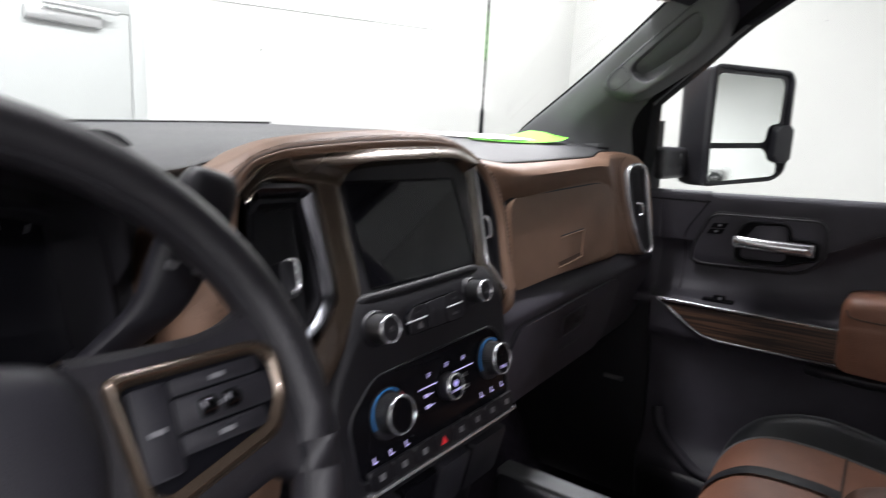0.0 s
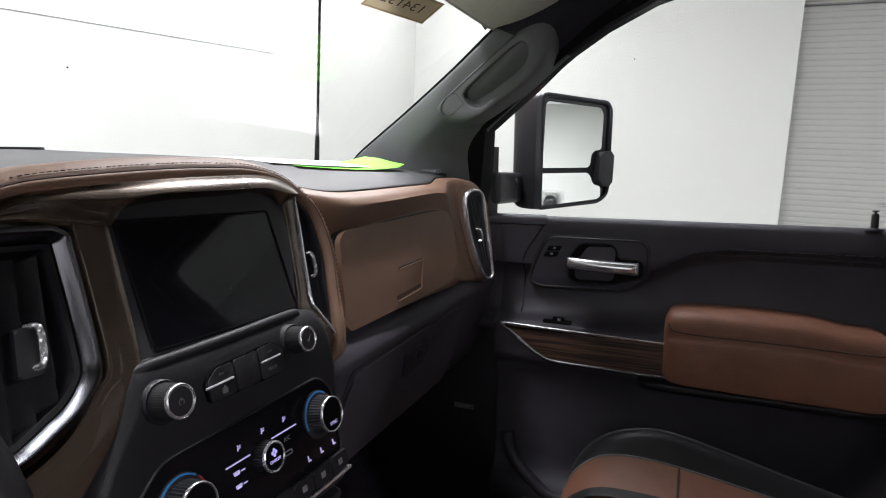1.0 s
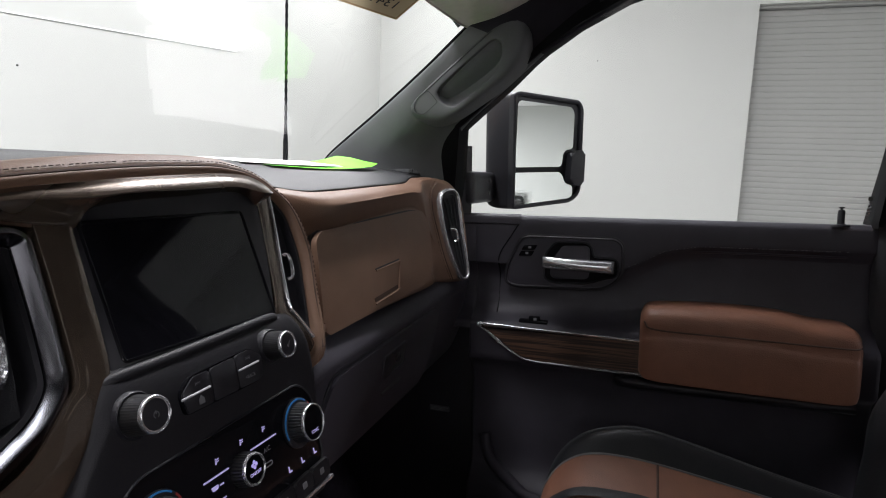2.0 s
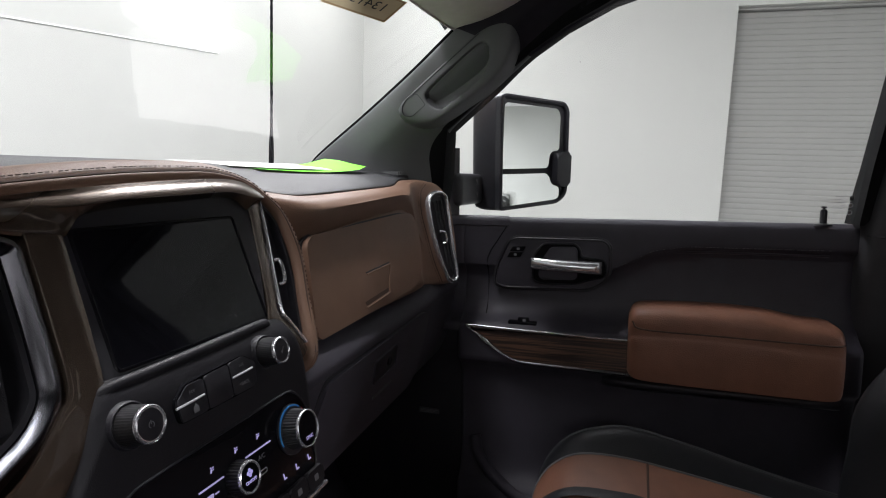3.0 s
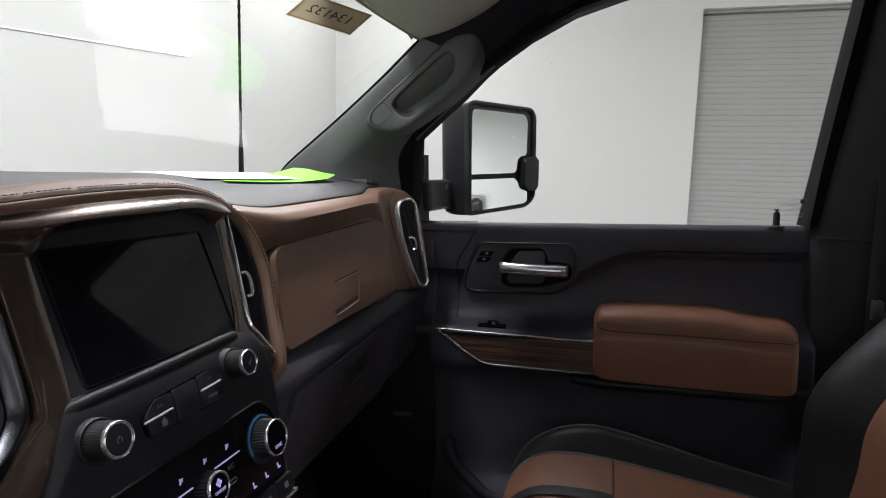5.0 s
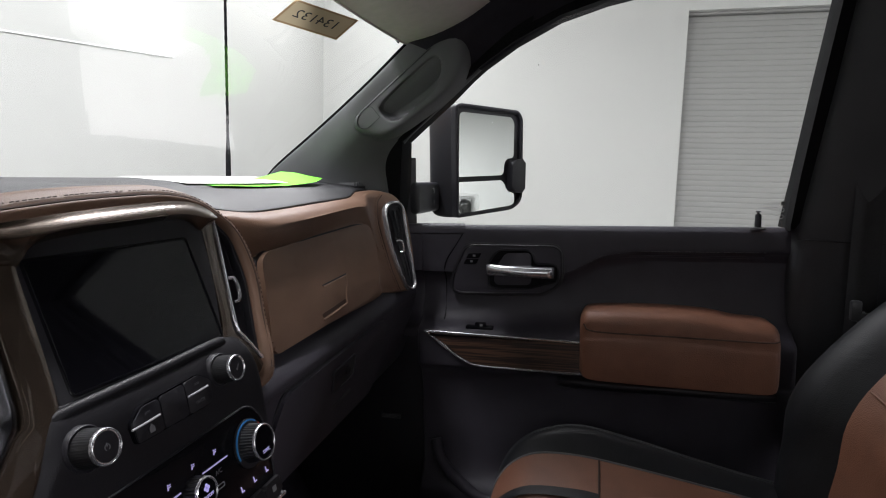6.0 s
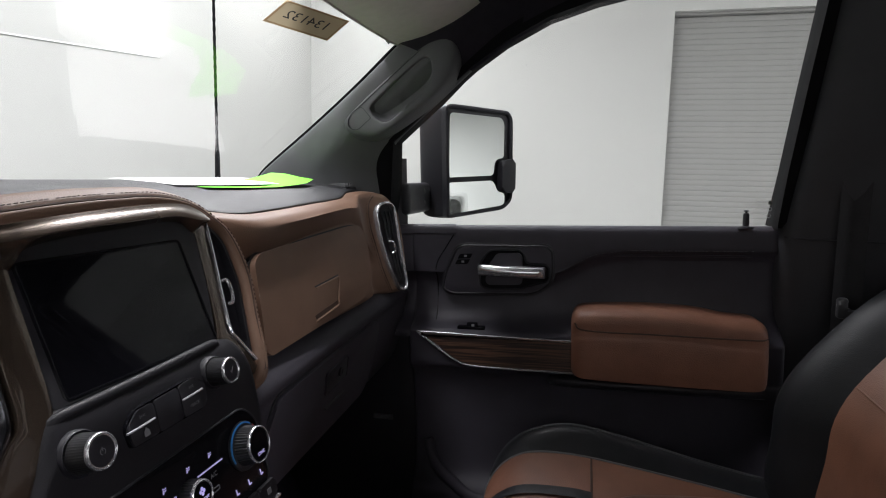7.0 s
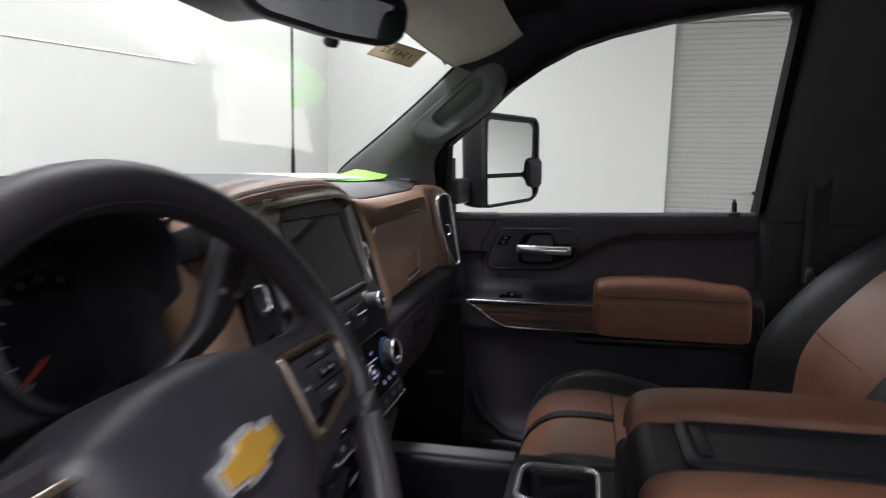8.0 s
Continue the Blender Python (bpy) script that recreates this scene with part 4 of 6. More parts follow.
TOP = [(0.165, 1.566), (0.21, 1.556), (0.28, 1.5465), (0.37, 1.548), (0.614, 1.5575), (0.66, 1.568), (0.70, 1.570), (0.72, 1.568), (0.735, 1.562), (0.748, 1.549), (0.757, 1.532), (0.764, 1.505), (0.772, 1.47)]
LIP = [(0.17, 1.505), (0.24, 1.514), (0.30, 1.521), (0.38, 1.528), (0.46, 1.533), (0.56, 1.539), (0.60, 1.537), (0.63, 1.520), (0.65, 1.490), (0.67, 1.450)]
rows = []
for x in (0.196, 0.21, 0.23, 0.26, 0.30, 0.36, 0.44, 0.52, 0.58, 0.62, 0.655, 0.68, 0.70, 0.72, 0.735, 0.748, 0.757, 0.764, 0.769, 0.772):
    zt, lip = across(x, TOP), across(x, LIP)
    end = across(x, [(0.61, 0.0), (0.64, 0.25), (0.67, 0.8), (0.69, 1.0)])
    wrap = across(x, [(0.757, 0.0), (0.765, 0.012), (0.769, 0.035), (0.772, 0.075)])
    wrap += across(x, [(0.196, 0.03), (0.21, 0.02), (0.25, 0.004), (0.30, 0.0)])
    lo = 1.362 - 0.012 * end
    base, span = lip - 0.026, lip - 0.026 - (lo + 0.012)
    zs = (zt - 0.006, zt, zt - 0.005, zt - 0.014, lip + 0.004, lip - 0.008, lip - 0.019, base, base - span * 0.2, base - span * 0.4, base - span * 0.6, base - span * 0.8, lo + 0.012, lo)
    dy = (0.055, 0.032, 0.010, -0.002, -0.003, 0.0015, 0.0065, 0.0090, 0.009, 0.010, 0.010, 0.010, 0.012, 0.05)
    de = (0.036, 0.024, 0.012, 0.004, 0.0, 0.0, 0.0, 0.0, 0.0, 0.0, 0.0, 0.0, 0.006, 0.05)
    row = []
    for z, g, e in zip(zs, dy, de):
        yg = 0.065 + 0.25 * (min(z, 1.53) - 1.503) + g
        ye = 0.050 - 0.55 * (x - 0.72) + 0.1 * (z - 1.453) + e
        row.append((x, yg * (1 - end) + ye * end + wrap, z))
    rows.append(row)
part("leather_panel", loft(rows, 3, 4, thick=0.003), LEATHER, dash, "brown leather passenger dash panel")
ring = rounded([(-0.030, 0.072), (-0.022, 0.088), (-0.008, 0.0945), (0.013, 0.0945), (0.024, 0.084), (0.029, 0.0), (0.036, -0.070), (0.034, -0.086), (0.022, -0.092), (0.008, -0.085), (-0.012, -0.039), (-0.026, 0.019)], [0.014, 0.01, 0.01, 0.01, 0.014, 0.03, 0.014, 0.01, 0.01, 0.014, 0.03, 0.03], 5)
vent2 = part("outer_vent", slab(E, grow(ring, -0.006), -0.02, 0.0035, 0.0), DARK, dash, "black air vent in a chrome surround")
part("vent_surround", band(E, grow(ring, 0.001), grow(ring, -0.0060), 0.0, 0.007, 0.004, 5), CHROME, vent2)
part("vent_liner", band(E, grow(ring, -0.0060), grow(ring, -0.011), 0.0, 0.007, 0.0, 2), HARD, vent2)
part("clip_body", slab(E, rounded([(-0.006, 0.020), (0.006, 0.018), (0.012, -0.012), (0.0, -0.012)], 0.003), 0.002, 0.009, 0.002), HARD, vent2)
part("vent_clip", tube(spline([E.at(-0.006, 0.014, 0.008), E.at(0.001, 0.013, 0.014), E.at(0.005, 0.002, 0.015), E.at(0.006, -0.008, 0.013), E.at(0.002, -0.010, 0.008)], 4), 0.0022, 8), CHROME, vent2)
for k in range(3):
    part("slat", slab(E, [Vector(p) for p in ((-0.014 + 0.010 * k, 0.076), (-0.011 + 0.010 * k, 0.076), (0.016 + 0.008 * k, -0.07), (0.013 + 0.008 * k, -0.07))], 0.002, 0.0062), DARK, vent2)
part("end_stitching", stitches(spline([E.at(u, v, 0.0008) for u, v in ((-0.030, 0.110), (-0.042, 0.098), (-0.047, 0.080), (-0.047, 0.050), (-0.038, 0.005), (-0.026, -0.045), (-0.010, -0.088))], 6)), STITCH, dash)
part("end_crease", tube(spline([E.at(u, v, 0.0) for u, v in ((-0.024, 0.108), (-0.036, 0.096), (-0.041, 0.080), (-0.041, 0.050), (-0.032, 0.005), (-0.020, -0.045), (-0.004, -0.088))], 6), 0.0010, 6), STITCH, dash)

lid_o = rounded([(-0.012, -0.014), (0.006, -0.004), (0.110, 0.000), (0.310, 0.0085), (0.356, 0.006), (0.374, -0.016), (0.364, -0.060), (0.340, -0.104), (0.290, -0.122), (0.10, -0.128), (-0.030, -0.132), (-0.040, -0.120), (-0.031, -0.099)], [0.01, 0.012, 0.03, 0.02, 0.02, 0.02, 0.04, 0.03, 0.02, 0.03, 0.012, 0.012, 0.03], 6)
lid = part("glovebox_lid", slab(G, lid_o, -0.011, 0.0, 0.006, 5), LEATHER, dash, "brown leather upper glovebox lid")
part("lid_gap", band(G, grow(lid_o, 0.0028), grow(lid_o, -0.001), -0.018, -0.0085, 0.0, 2), DARK, dash)
part("lid_latch_slot", slab(G, rounded([(0.124, -0.0700), (0.212, -0.0655), (0.212, -0.0680), (0.126, -0.0722)], 0.0008), -0.004, 0.0006), DARK, lid)
part("slot_lip", tube([G.at(0.126, -0.0735, 0.0005), G.at(0.170, -0.0712, 0.0012), G.at(0.214, -0.0692, 0.0005)], 0.0014, 6), LEATHER, lid)
# laid on, not cut in; the thread brown paints the recess's shade
part("latch_recess_shade", slab(G, rounded([(0.102, -0.1105), (0.187, -0.1040), (0.185, -0.1095), (0.104, -0.1165)], 0.002), -0.003, 0.0005), STITCH, lid)
part("latch_ridge", tube(spline([G.at(0.214, -0.0685, -0.0004), G.at(0.206, -0.080, 0.0002), G.at(0.195, -0.096, 0.0004), G.at(0.188, -0.108, 0.0008), G.at(0.180, -0.1125, 0.0010), G.at(0.102, -0.1190, 0.0004)], 5), 0.0017, 6), LEATHER, lid)

# lower black dash with the second glovebox
rows = []
for x in (0.135, 0.15, 0.2, 0.4, 0.6, 0.75, 0.85):
    k = 0.05 * (x - 0.2) + (0.02 if x == 0.135 else 0)
    rows.append([(x, 0.10 + k, 1.372), (x, 0.055 + k, 1.370), (x, 0.032 + k, 1.362), (x, 0.019 + k, 1.348), (x, 0.017 + k, 1.337), (x, 0.022 + k, 1.325), (x, 0.028 + k, 1.28), (x, 0.045 + k, 1.22), (x, 0.075 + k, 1.17), (x, 0.14 + k, 1.13), (x, 0.28 + k, 1.11)])
part("lower_dash", loft(rows, 3, 3, thick=0.003), DOOR_VINYL, dash)
LG = Plane((0.2, 0.0185, 1.335), (1, 0.05, 0), (0, -0.17, 0.985))
lg = rounded([(-0.008, -0.024), (0.006, -0.0062), (0.385, -0.0015), (0.428, -0.014), (0.408, -0.10), (0.37, -0.135), (-0.03, -0.13), (-0.05, -0.10)], [0.02, 0.02, 0.02, 0.02, 0.03, 0.03, 0.02, 0.02], 5)
lower = part("lower_glovebox", slab(LG, lg, -0.02, 0.0050, 0.0045, 5), DOOR_VINYL, dash, "black lower glovebox door")
part("lower_lid_gap", band(LG, grow(lg, 0.004), grow(lg, -0.001), -0.02, 0.0005, 0.0, 2), DARK, dash)
plate = rounded([(0.160, -0.062), (0.248, -0.059), (0.244, -0.023), (0.156, -0.026)], 0.006, 4)
surround = part("latch_surround", slab(LG, plate, 0.0, 0.0070, 0.002), HARD, lower)
part("surround_edge", band(LG, grow(plate, 0.0016), grow(plate, -0.0012), 0.002, 0.0072, 0.001, 3), DOOR_VINYL, surround)
part("latch", lathe(LG.at(0.214, -0.041, 0.0068), -Vector(LG.n) * -1, [(0.0075, 0), (0.0075, 0.0025), (0.0060, 0.0032), (0.003, 0.0018)], 20), HARD, lower)
part("pull_lip", tube([LG.at(0.170, -0.0876, 0.0045), LG.at(0.205, -0.0862, 0.0055), LG.at(0.245, -0.0860, 0.0045)], 0.0026, 8), PAD, lower)

# ---- centre stack ----
stack = thing("centre_stack", "black centre stack with screen, knobs and bronze trim", "centre stack", (0, 0.05, 1.2))
rows = []
for z, y, xl, xr in ((1.436, 0.045, -0.10, 0.125), (1.426, 0.026, -0.105, 0.128), (1.412, 0.014, -0.112, 0.135), (1.392, 0.008, -0.125, 0.143), (1.36, 0.0015, -0.150, 0.143), (1.325, -0.0055, -0.165, 0.140), (1.29, -0.0125, -0.165, 0.136), (1.255, -0.019, -0.16, 0.132), (1.242, -0.019, -0.158, 0.130), (1.236, 0.0, -0.155, 0.128), (1.20, 0.01, -0.15, 0.125), (1.12, 0.03, -0.14, 0.12), (1.0, 0.06, -0.13, 0.12), (0.80, 0.12, -0.12, 0.12)):
    rows.append([(xl, y + 0.12, z), (xl - 0.002, y + 0.03, z), (xl + 0.006, y + 0.004, z), (xl + 0.03, y, z), (0, y, z), (xr - 0.03, y, z), (xr - 0.006, y + 0.004, z), (xr + 0.002, y + 0.03, z), (xr + 0.004, y + 0.12, z)])
part("fascia", loft(rows, 2, 3), BLACK, stack, "black fascia")
part("fascia_lip", tube(spline([S.at(-0.100, -0.004, -0.004), S.at(-0.090, 0.0, 0.001), S.at(-0.05, 0.0008, 0.002), S.at(0.01, 0.0022, 0.002), S.at(0.09, 0.0046, 0.001), S.at(0.102, 0.002, -0.004)], 6), 0.0056, 14), BLACK, stack)
bezel = rounded([(-0.092, 0.000), (0.104, 0.008), (0.124, 0.070), (0.136, 0.134), (0.103, 0.140), (0.02, 0.137), (-0.060, 0.131), (-0.083, 0.118), (-0.086, 0.04)], [0.012, 0.012, 0.03, 0.012, 0.02, 0.03, 0.02, 0.012, 0.03], 5)
part("screen_bezel", slab(S, bezel, -0.03, 0.001, 0.003, 2), HARD, stack, "black screen surround")
scr = rect(-0.076, 0.011, 0.103, 0.116, 0.003)
part("screen_rim", band(S, grow(scr, 0.003), scr, -0.001, 0.0018, 0.0006, 3), GLOSS, stack)
part("screen", slab(S, scr, -0.01, 0.0012, 0.0), SCREEN, stack, "dark switched-off touch screen")
# bronze trim: top, left, right
def strip(stations, crown, name, mat, label=""):
    rows = []
    for (a, b), (c, d), w in stations:
        f = lambda k: (a + (c - a) * k, b + (d - b) * k)
        rows.append([S.at(a, b, -0.012), S.at(a, b, w - 0.001), S.at(*f(0.05), w), S.at(*f(0.5), w + crown * 0.35), S.at(*f(0.95), w + 0.0002), S.at(c, d, w - 0.003), S.at(c, d, -0.014)])
    return part(name, loft(rows, 5, 3), mat, stack, label)


TOPTRIM = [((-0.197, 0.111), (-0.190, 0.106), (-0.188, 0.103)), ((-0.171, 0.132), (-0.165, 0.126), (-0.168, 0.121)), ((-0.146, 0.141), (-0.142, 0.134), (-0.140, 0.122)), ((-0.110, 0.146), (-0.110, 0.136), (-0.112, 0.117)),
           ((-0.078, 0.149), (-0.080, 0.134), (-0.083, 0.113)), ((-0.055, 0.151), (-0.058, 0.134), (-0.063, 0.128)), ((-0.014, 0.154), (-0.025, 0.1365), (-0.025, 0.1335)), ((0.052, 0.1575), (0.045, 0.139), (0.042, 0.1365)),
           ((0.100, 0.1585), (0.092, 0.1405), (0.096, 0.139)), ((0.132, 0.156), (0.113, 0.139), (0.119, 0.135)), ((0.150, 0.149), (0.135, 0.134), (0.131, 0.124)), ((0.163, 0.139), (0.152, 0.132), (0.146, 0.127))]
rows = []
for k, (c, e, b) in enumerate(TOPTRIM):
    g = (0.12, 0.15, 0.22, 0.35, 0.6, 0.85, 1.0)[min(k, 6)]
    c, e, b = Vector(c), Vector(e), Vector(b)
    rows.append([S.at(*b, -0.014), S.at(*b, 0.001), S.at(*b.lerp(e, 0.5), 0.0065 * g), S.at(*b.lerp(e, 0.85), 0.0102 * g), S.at(*e, 0.0122 * g), S.at(*e.lerp(c, 0.12), 0.0121 * g), S.at(*e.lerp(c, 0.35), 0.0106 * g), S.at(*e.lerp(c, 0.68), 0.0070 * g), S.at(*c, 0.0020), S.at(*c, -0.024)])
part("trim_top", loft(rows, 5, 3), BRONZE, stack, "glossy bronze trim")
strip([((-0.215, -0.060), (-0.200, -0.100), 0.0), ((-0.200, -0.046), (-0.178, -0.082), 0.0), ((-0.160, -0.030), (-0.136, -0.048), 0.001), ((-0.130, -0.004), (-0.105, -0.014), 0.002), ((-0.117, 0.010), (-0.091, 0.006), 0.002), ((-0.113, 0.06), (-0.086, 0.06), 0.002), ((-0.111, 0.118), (-0.083, 0.118), 0.002), ((-0.112, 0.122), (-0.080, 0.122), 0.0)], 0.0016, "trim_left", BRONZE, "glossy bronze trim")
strip([((0.130, 0.140), (0.160, 0.138), 0.001), ((0.135, 0.125), (0.157, 0.130), 0.001), ((0.125, 0.075), (0.147, 0.092), 0.001), ((0.113, 0.025), (0.132, 0.030), 0.001), ((0.105, 0.004), (0.127, 0.010), 0.001), ((0.122, -0.022), (0.150, -0.020), 0.0), ((0.145, -0.044), (0.157, -0.036), -0.002)], 0.003, "trim_right", BRONZE, "glossy bronze trim")
# left vent
lv = rounded([(-0.176, 0.121), (-0.123, 0.120), (-0.1125, 0.112), (-0.1145, 0.05), (-0.1185, 0.006), (-0.138, -0.016), (-0.185, -0.038), (-0.225, -0.040), (-0.228, 0.030), (-0.216, 0.072), (-0.196, 0.103)], [0.006, 0.01, 0.012, 0.02, 0.012, 0.02, 0.015, 0.0, 0.02, 0.02, 0.01], 5)
v1 = part("inner_vent", slab(S, grow(lv, -0.004), -0.05, -0.03, 0.0), DARK, stack, "black air vent in a chrome surround")
pairs = [(o, q) for o, q in zip(lv, grow(lv, -0.0125)) if o.x > -0.190 or o.y < -0.036]
part("vent_surround", loft([[S.at(*o, -0.03)] + [S.at(*o.lerp(q, f), w) for f, w in ((0.0, -0.004), (0.10, 0.0005), (0.45, 0.0020), (0.55, 0.0012), (0.95, -0.006), (1.0, -0.010))] + [S.at(*q, -0.034)] for o, q in pairs], 1, 1), SATIN, v1, "satin metal vent surround", crease=25)
part("vent_liner", band(S, grow(lv, -0.0125), grow(lv, -0.0165), -0.035, -0.008, 0.0, 3), DARK, v1)
for k in range(4):
    u = -0.138 - 0.016 * k
    part("slat", loft([[S.at(u - 0.002, 0.10, -0.03), S.at(u + 0.004, 0.10, -0.012)], [S.at(u - 0.012, 0.04, -0.03), S.at(u - 0.006, 0.04, -0.010)], [S.at(u - 0.02, -0.02, -0.03), S.at(u - 0.014, -0.02, -0.010)]], 4, 1, thick=0.0026), PILLAR_DARK, v1)
part("clip_body", slab(S, rounded([(-0.172, 0.018), (-0.154, 0.018), (-0.149, 0.05), (-0.166, 0.052)], 0.003), -0.02, -0.006, 0.002), DARK, v1)
part("vent_clip", tube(spline([S.at(-0.1570, 0.0515, -0.010), S.at(-0.1535, 0.0505, -0.004), S.at(-0.1525, 0.046, -0.002), S.at(-0.1545, 0.035, -0.001), S.at(-0.1570, 0.0245, -0.002), S.at(-0.1615, 0.0230, -0.010)], 5), 0.0024, 8), CHROME, v1)
# right vent
rv = rounded([(0.158, 0.134), (0.170, 0.131), (0.186, 0.112), (0.187, 0.062), (0.172, 0.017), (0.157, -0.030), (0.150, -0.022), (0.129, 0.012), (0.137, 0.050), (0.149, 0.100)], [0.004, 0.008, 0.012, 0.02, 0.02, 0.004, 0.004, 0.008, 0.02, 0.02], 5)
v2 = part("inner_vent", slab(S, rv, -0.05, -0.022, 0.0), DARK, stack)
part("vent_liner", band(S, rv, grow(rv, -0.004), -0.03, -0.004, 0.0, 2), HARD, v2)
part("chrome_edge", tube(spline([S.at(0.1595, 0.136, 0.001), S.at(0.148, 0.094, 0.003), S.at(0.1355, 0.045, 0.003), S.at(0.129, 0.011, 0.003), S.at(0.136, -0.001, 0.002), S.at(0.156, -0.030, 0.0)], 6), 0.0020, 8), CHROME, v2)
part("vent_clip", tube(spline([S.at(0.1535, 0.0655, -0.003), S.at(0.1575, 0.0640, 0.001), S.at(0.1572, 0.052, 0.002), S.at(0.1535, 0.040, 0.001), S.at(0.1495, 0.0385, -0.003)], 5), 0.0021, 8), CHROME, v2)
for k in range(2):
    part("slat", loft([[S.at(0.160 + 0.012 * k, 0.115, -0.024), S.at(0.164 + 0.012 * k, 0.115, -0.008)], [S.at(0.154 + 0.012 * k, 0.05, -0.024), S.at(0.158 + 0.012 * k, 0.05, -0.008)], [S.at(0.144 + 0.012 * k, 0.0, -0.024), S.at(0.148 + 0.012 * k, 0.0, -0.010)]], 4, 1, thick=0.002), HARD, v2)


def knob_at(plane, u, v, r, h, name, cap):
    k = part(name, lathe(plane.at(u, v, 0), plane.n, [(r * 1.36, -0.004), (r * 1.34, 0.0020), (r * 1.26, 0.0032), (r * 1.15, 0.002)], 40), HARD, stack, "ribbed rotary knob with a chrome ring")
    part("grip", lathe(plane.at(u, v, 0.004), plane.n, [(r * 1.14, -0.002), (r * 1.10, h * 0.3), (r * 1.05, h * 0.82)], 90, ribs=0.022), KNURL_DARK, k)
    part("ring", lathe(plane.at(u, v, 0.004), plane.n, [(r * 1.04, h * 0.80), (r * 1.06, h * 0.86), (r * 1.05, h * 0.93), (r * 1.02, h * 0.98), (r * 0.98, h), (r * 0.95, h * 0.98), (r * 0.93, h * 0.93)], 64), CHROME, k)
    part("face", lathe(plane.at(u, v, 0.004), plane.n, [(r * 0.95, h * 0.8), (r * 0.95, h * 0.92), (r * 0.7, h * 0.95), (0.0, h * 0.95)], 40), cap, k)
    return k


PWR = knob_at(L, -0.0893, 0.0045, 0.0128, 0.018, "volume_knob", HARD)
TUN = knob_at(L, 0.0710, 0.0125, 0.0120, 0.018, "tune_knob", HARD)
part("power_icon", merge(lathe(L.at(-0.0893, 0.0040, 0.0212), L.n, [(0.0025, 0), (0.0025, 0.0004), (0.0020, 0.0004), (0.0020, 0)], 20, a0=-60, a1=240), slab(L, rect(-0.08955, 0.0045, -0.08905, 0.0072), 0.0210, 0.0216)), ICON_DIM, PWR)
part("tick_icon", slab(L, [Vector(p) for p in ((0.069, 0.0115), (0.0706, 0.0095), (0.0742, 0.015), (0.0735, 0.0155), (0.0706, 0.011), (0.0695, 0.0123))], 0.0210, 0.0216), ICON_DIM, TUN)
bar = rounded([(-0.047, -0.0125), (0.044, -0.0125), (0.050, -0.007), (0.051, 0.010), (0.036, 0.0195), (-0.036, 0.016), (-0.049, 0.006)], 0.005, 4)
bb = part("button_bar", slab(L, bar, -0.002, 0.0035, 0.001), GLOSS, stack, "black button bar with chrome lines")
for q in ([(-0.046, -0.0115), (-0.0165, -0.0115), (-0.0165, 0.0150), (-0.035, 0.0148), (-0.0475, 0.0055)], [(-0.0155, -0.0115), (0.0145, -0.0115), (0.0145, 0.0168), (-0.0155, 0.0156)], [(0.0155, -0.0115), (0.043, -0.0115), (0.049, -0.007), (0.050, 0.0095), (0.0355, 0.0185), (0.0155, 0.0172)]):
    part("button", slab(L, rounded(q, 0.003, 4), 0.0, 0.0050, 0.0010), HARD, bb)
for a, b, v in ((-0.0500, -0.0190, 0.0015), (0.0168, 0.0445, 0.0045)):
    part("chrome_line", tube([L.at(a, v - 0.0005, 0.0052), L.at((a + b) / 2, v, 0.0056), L.at(b, v + 0.0006, 0.0052)], 0.0010, 8), CHROME_GLINT, bb)
for t, u, v in (("I<<", -0.031, 0.0085), (">>I", 0.031, 0.0115), ("<BACK", 0.031, -0.0045)):
    words("print", t, L, u, v, 0.0050, 0.0044, ICON_DIM, bb)
part("home_icon", slab(L, [Vector(p) for p in ((-0.034, -0.008), (-0.028, -0.008), (-0.028, -0.004), (-0.031, -0.001), (-0.034, -0.004))], 0.0056, 0.0061), ICON_DIM, bb)
# climate panel
hv = rounded([(-0.135, -0.128), (0.118, -0.122), (0.118, -0.055), (0.10, -0.035), (-0.10, -0.040), (-0.138, -0.070)], 0.012, 5)
part("climate_rim", band(L, grow(hv, 0.0022), grow(hv, 0.0002), -0.004, 0.0010, 0.0010, 4), HARD, stack)
cl = part("climate_panel", slab(L, hv, -0.004, 0.0012, 0.0008), GLOSS, stack, "gloss black climate panel with lit icons")


def temp_knob(u, v):
    k = part("temperature_knob", lathe(L.at(u, v, 0.001), L.n, [(0.0245, 0), (0.0245, 0.002), (0.0215, 0.003)], 48), HARD, stack, "ribbed knob with a blue ring")
    part("blue_arc", lathe(L.at(u, v, 0.0028), L.n, [(0.0236, 0), (0.0236, 0.0014), (0.0222, 0.0016), (0.0222, 0)], 30, a0=-25, a1=130), BLUE, k, "glowing blue arc")
    part("red_arc", lathe(L.at(u, v, 0.0028), L.n, [(0.0242, 0), (0.0242, 0.0014), (0.0222, 0.0016), (0.0222, 0)], 12, a0=140, a1=185), RED_RING, k, "dull red arc")
    part("grip", lathe(L.at(u, v, 0.003), L.n, [(0.0200, 0), (0.0190, 0.006), (0.0180, 0.0155)], 80, ribs=0.05), KNURL_DARK, k)
    part("ring", lathe(L.at(u, v, 0.003), L.n, [(0.0180, 0.0150), (0.0182, 0.0165), (0.0179, 0.0176), (0.0173, 0.0181), (0.0167, 0.0178), (0.0163, 0.0162)], 48), CHROME, k)
    part("face", lathe(L.at(u, v, 0.003), L.n, [(0.0164, 0.015), (0.0164, 0.0166), (0, 0.0168)], 40), GLOSS, k)
    return k


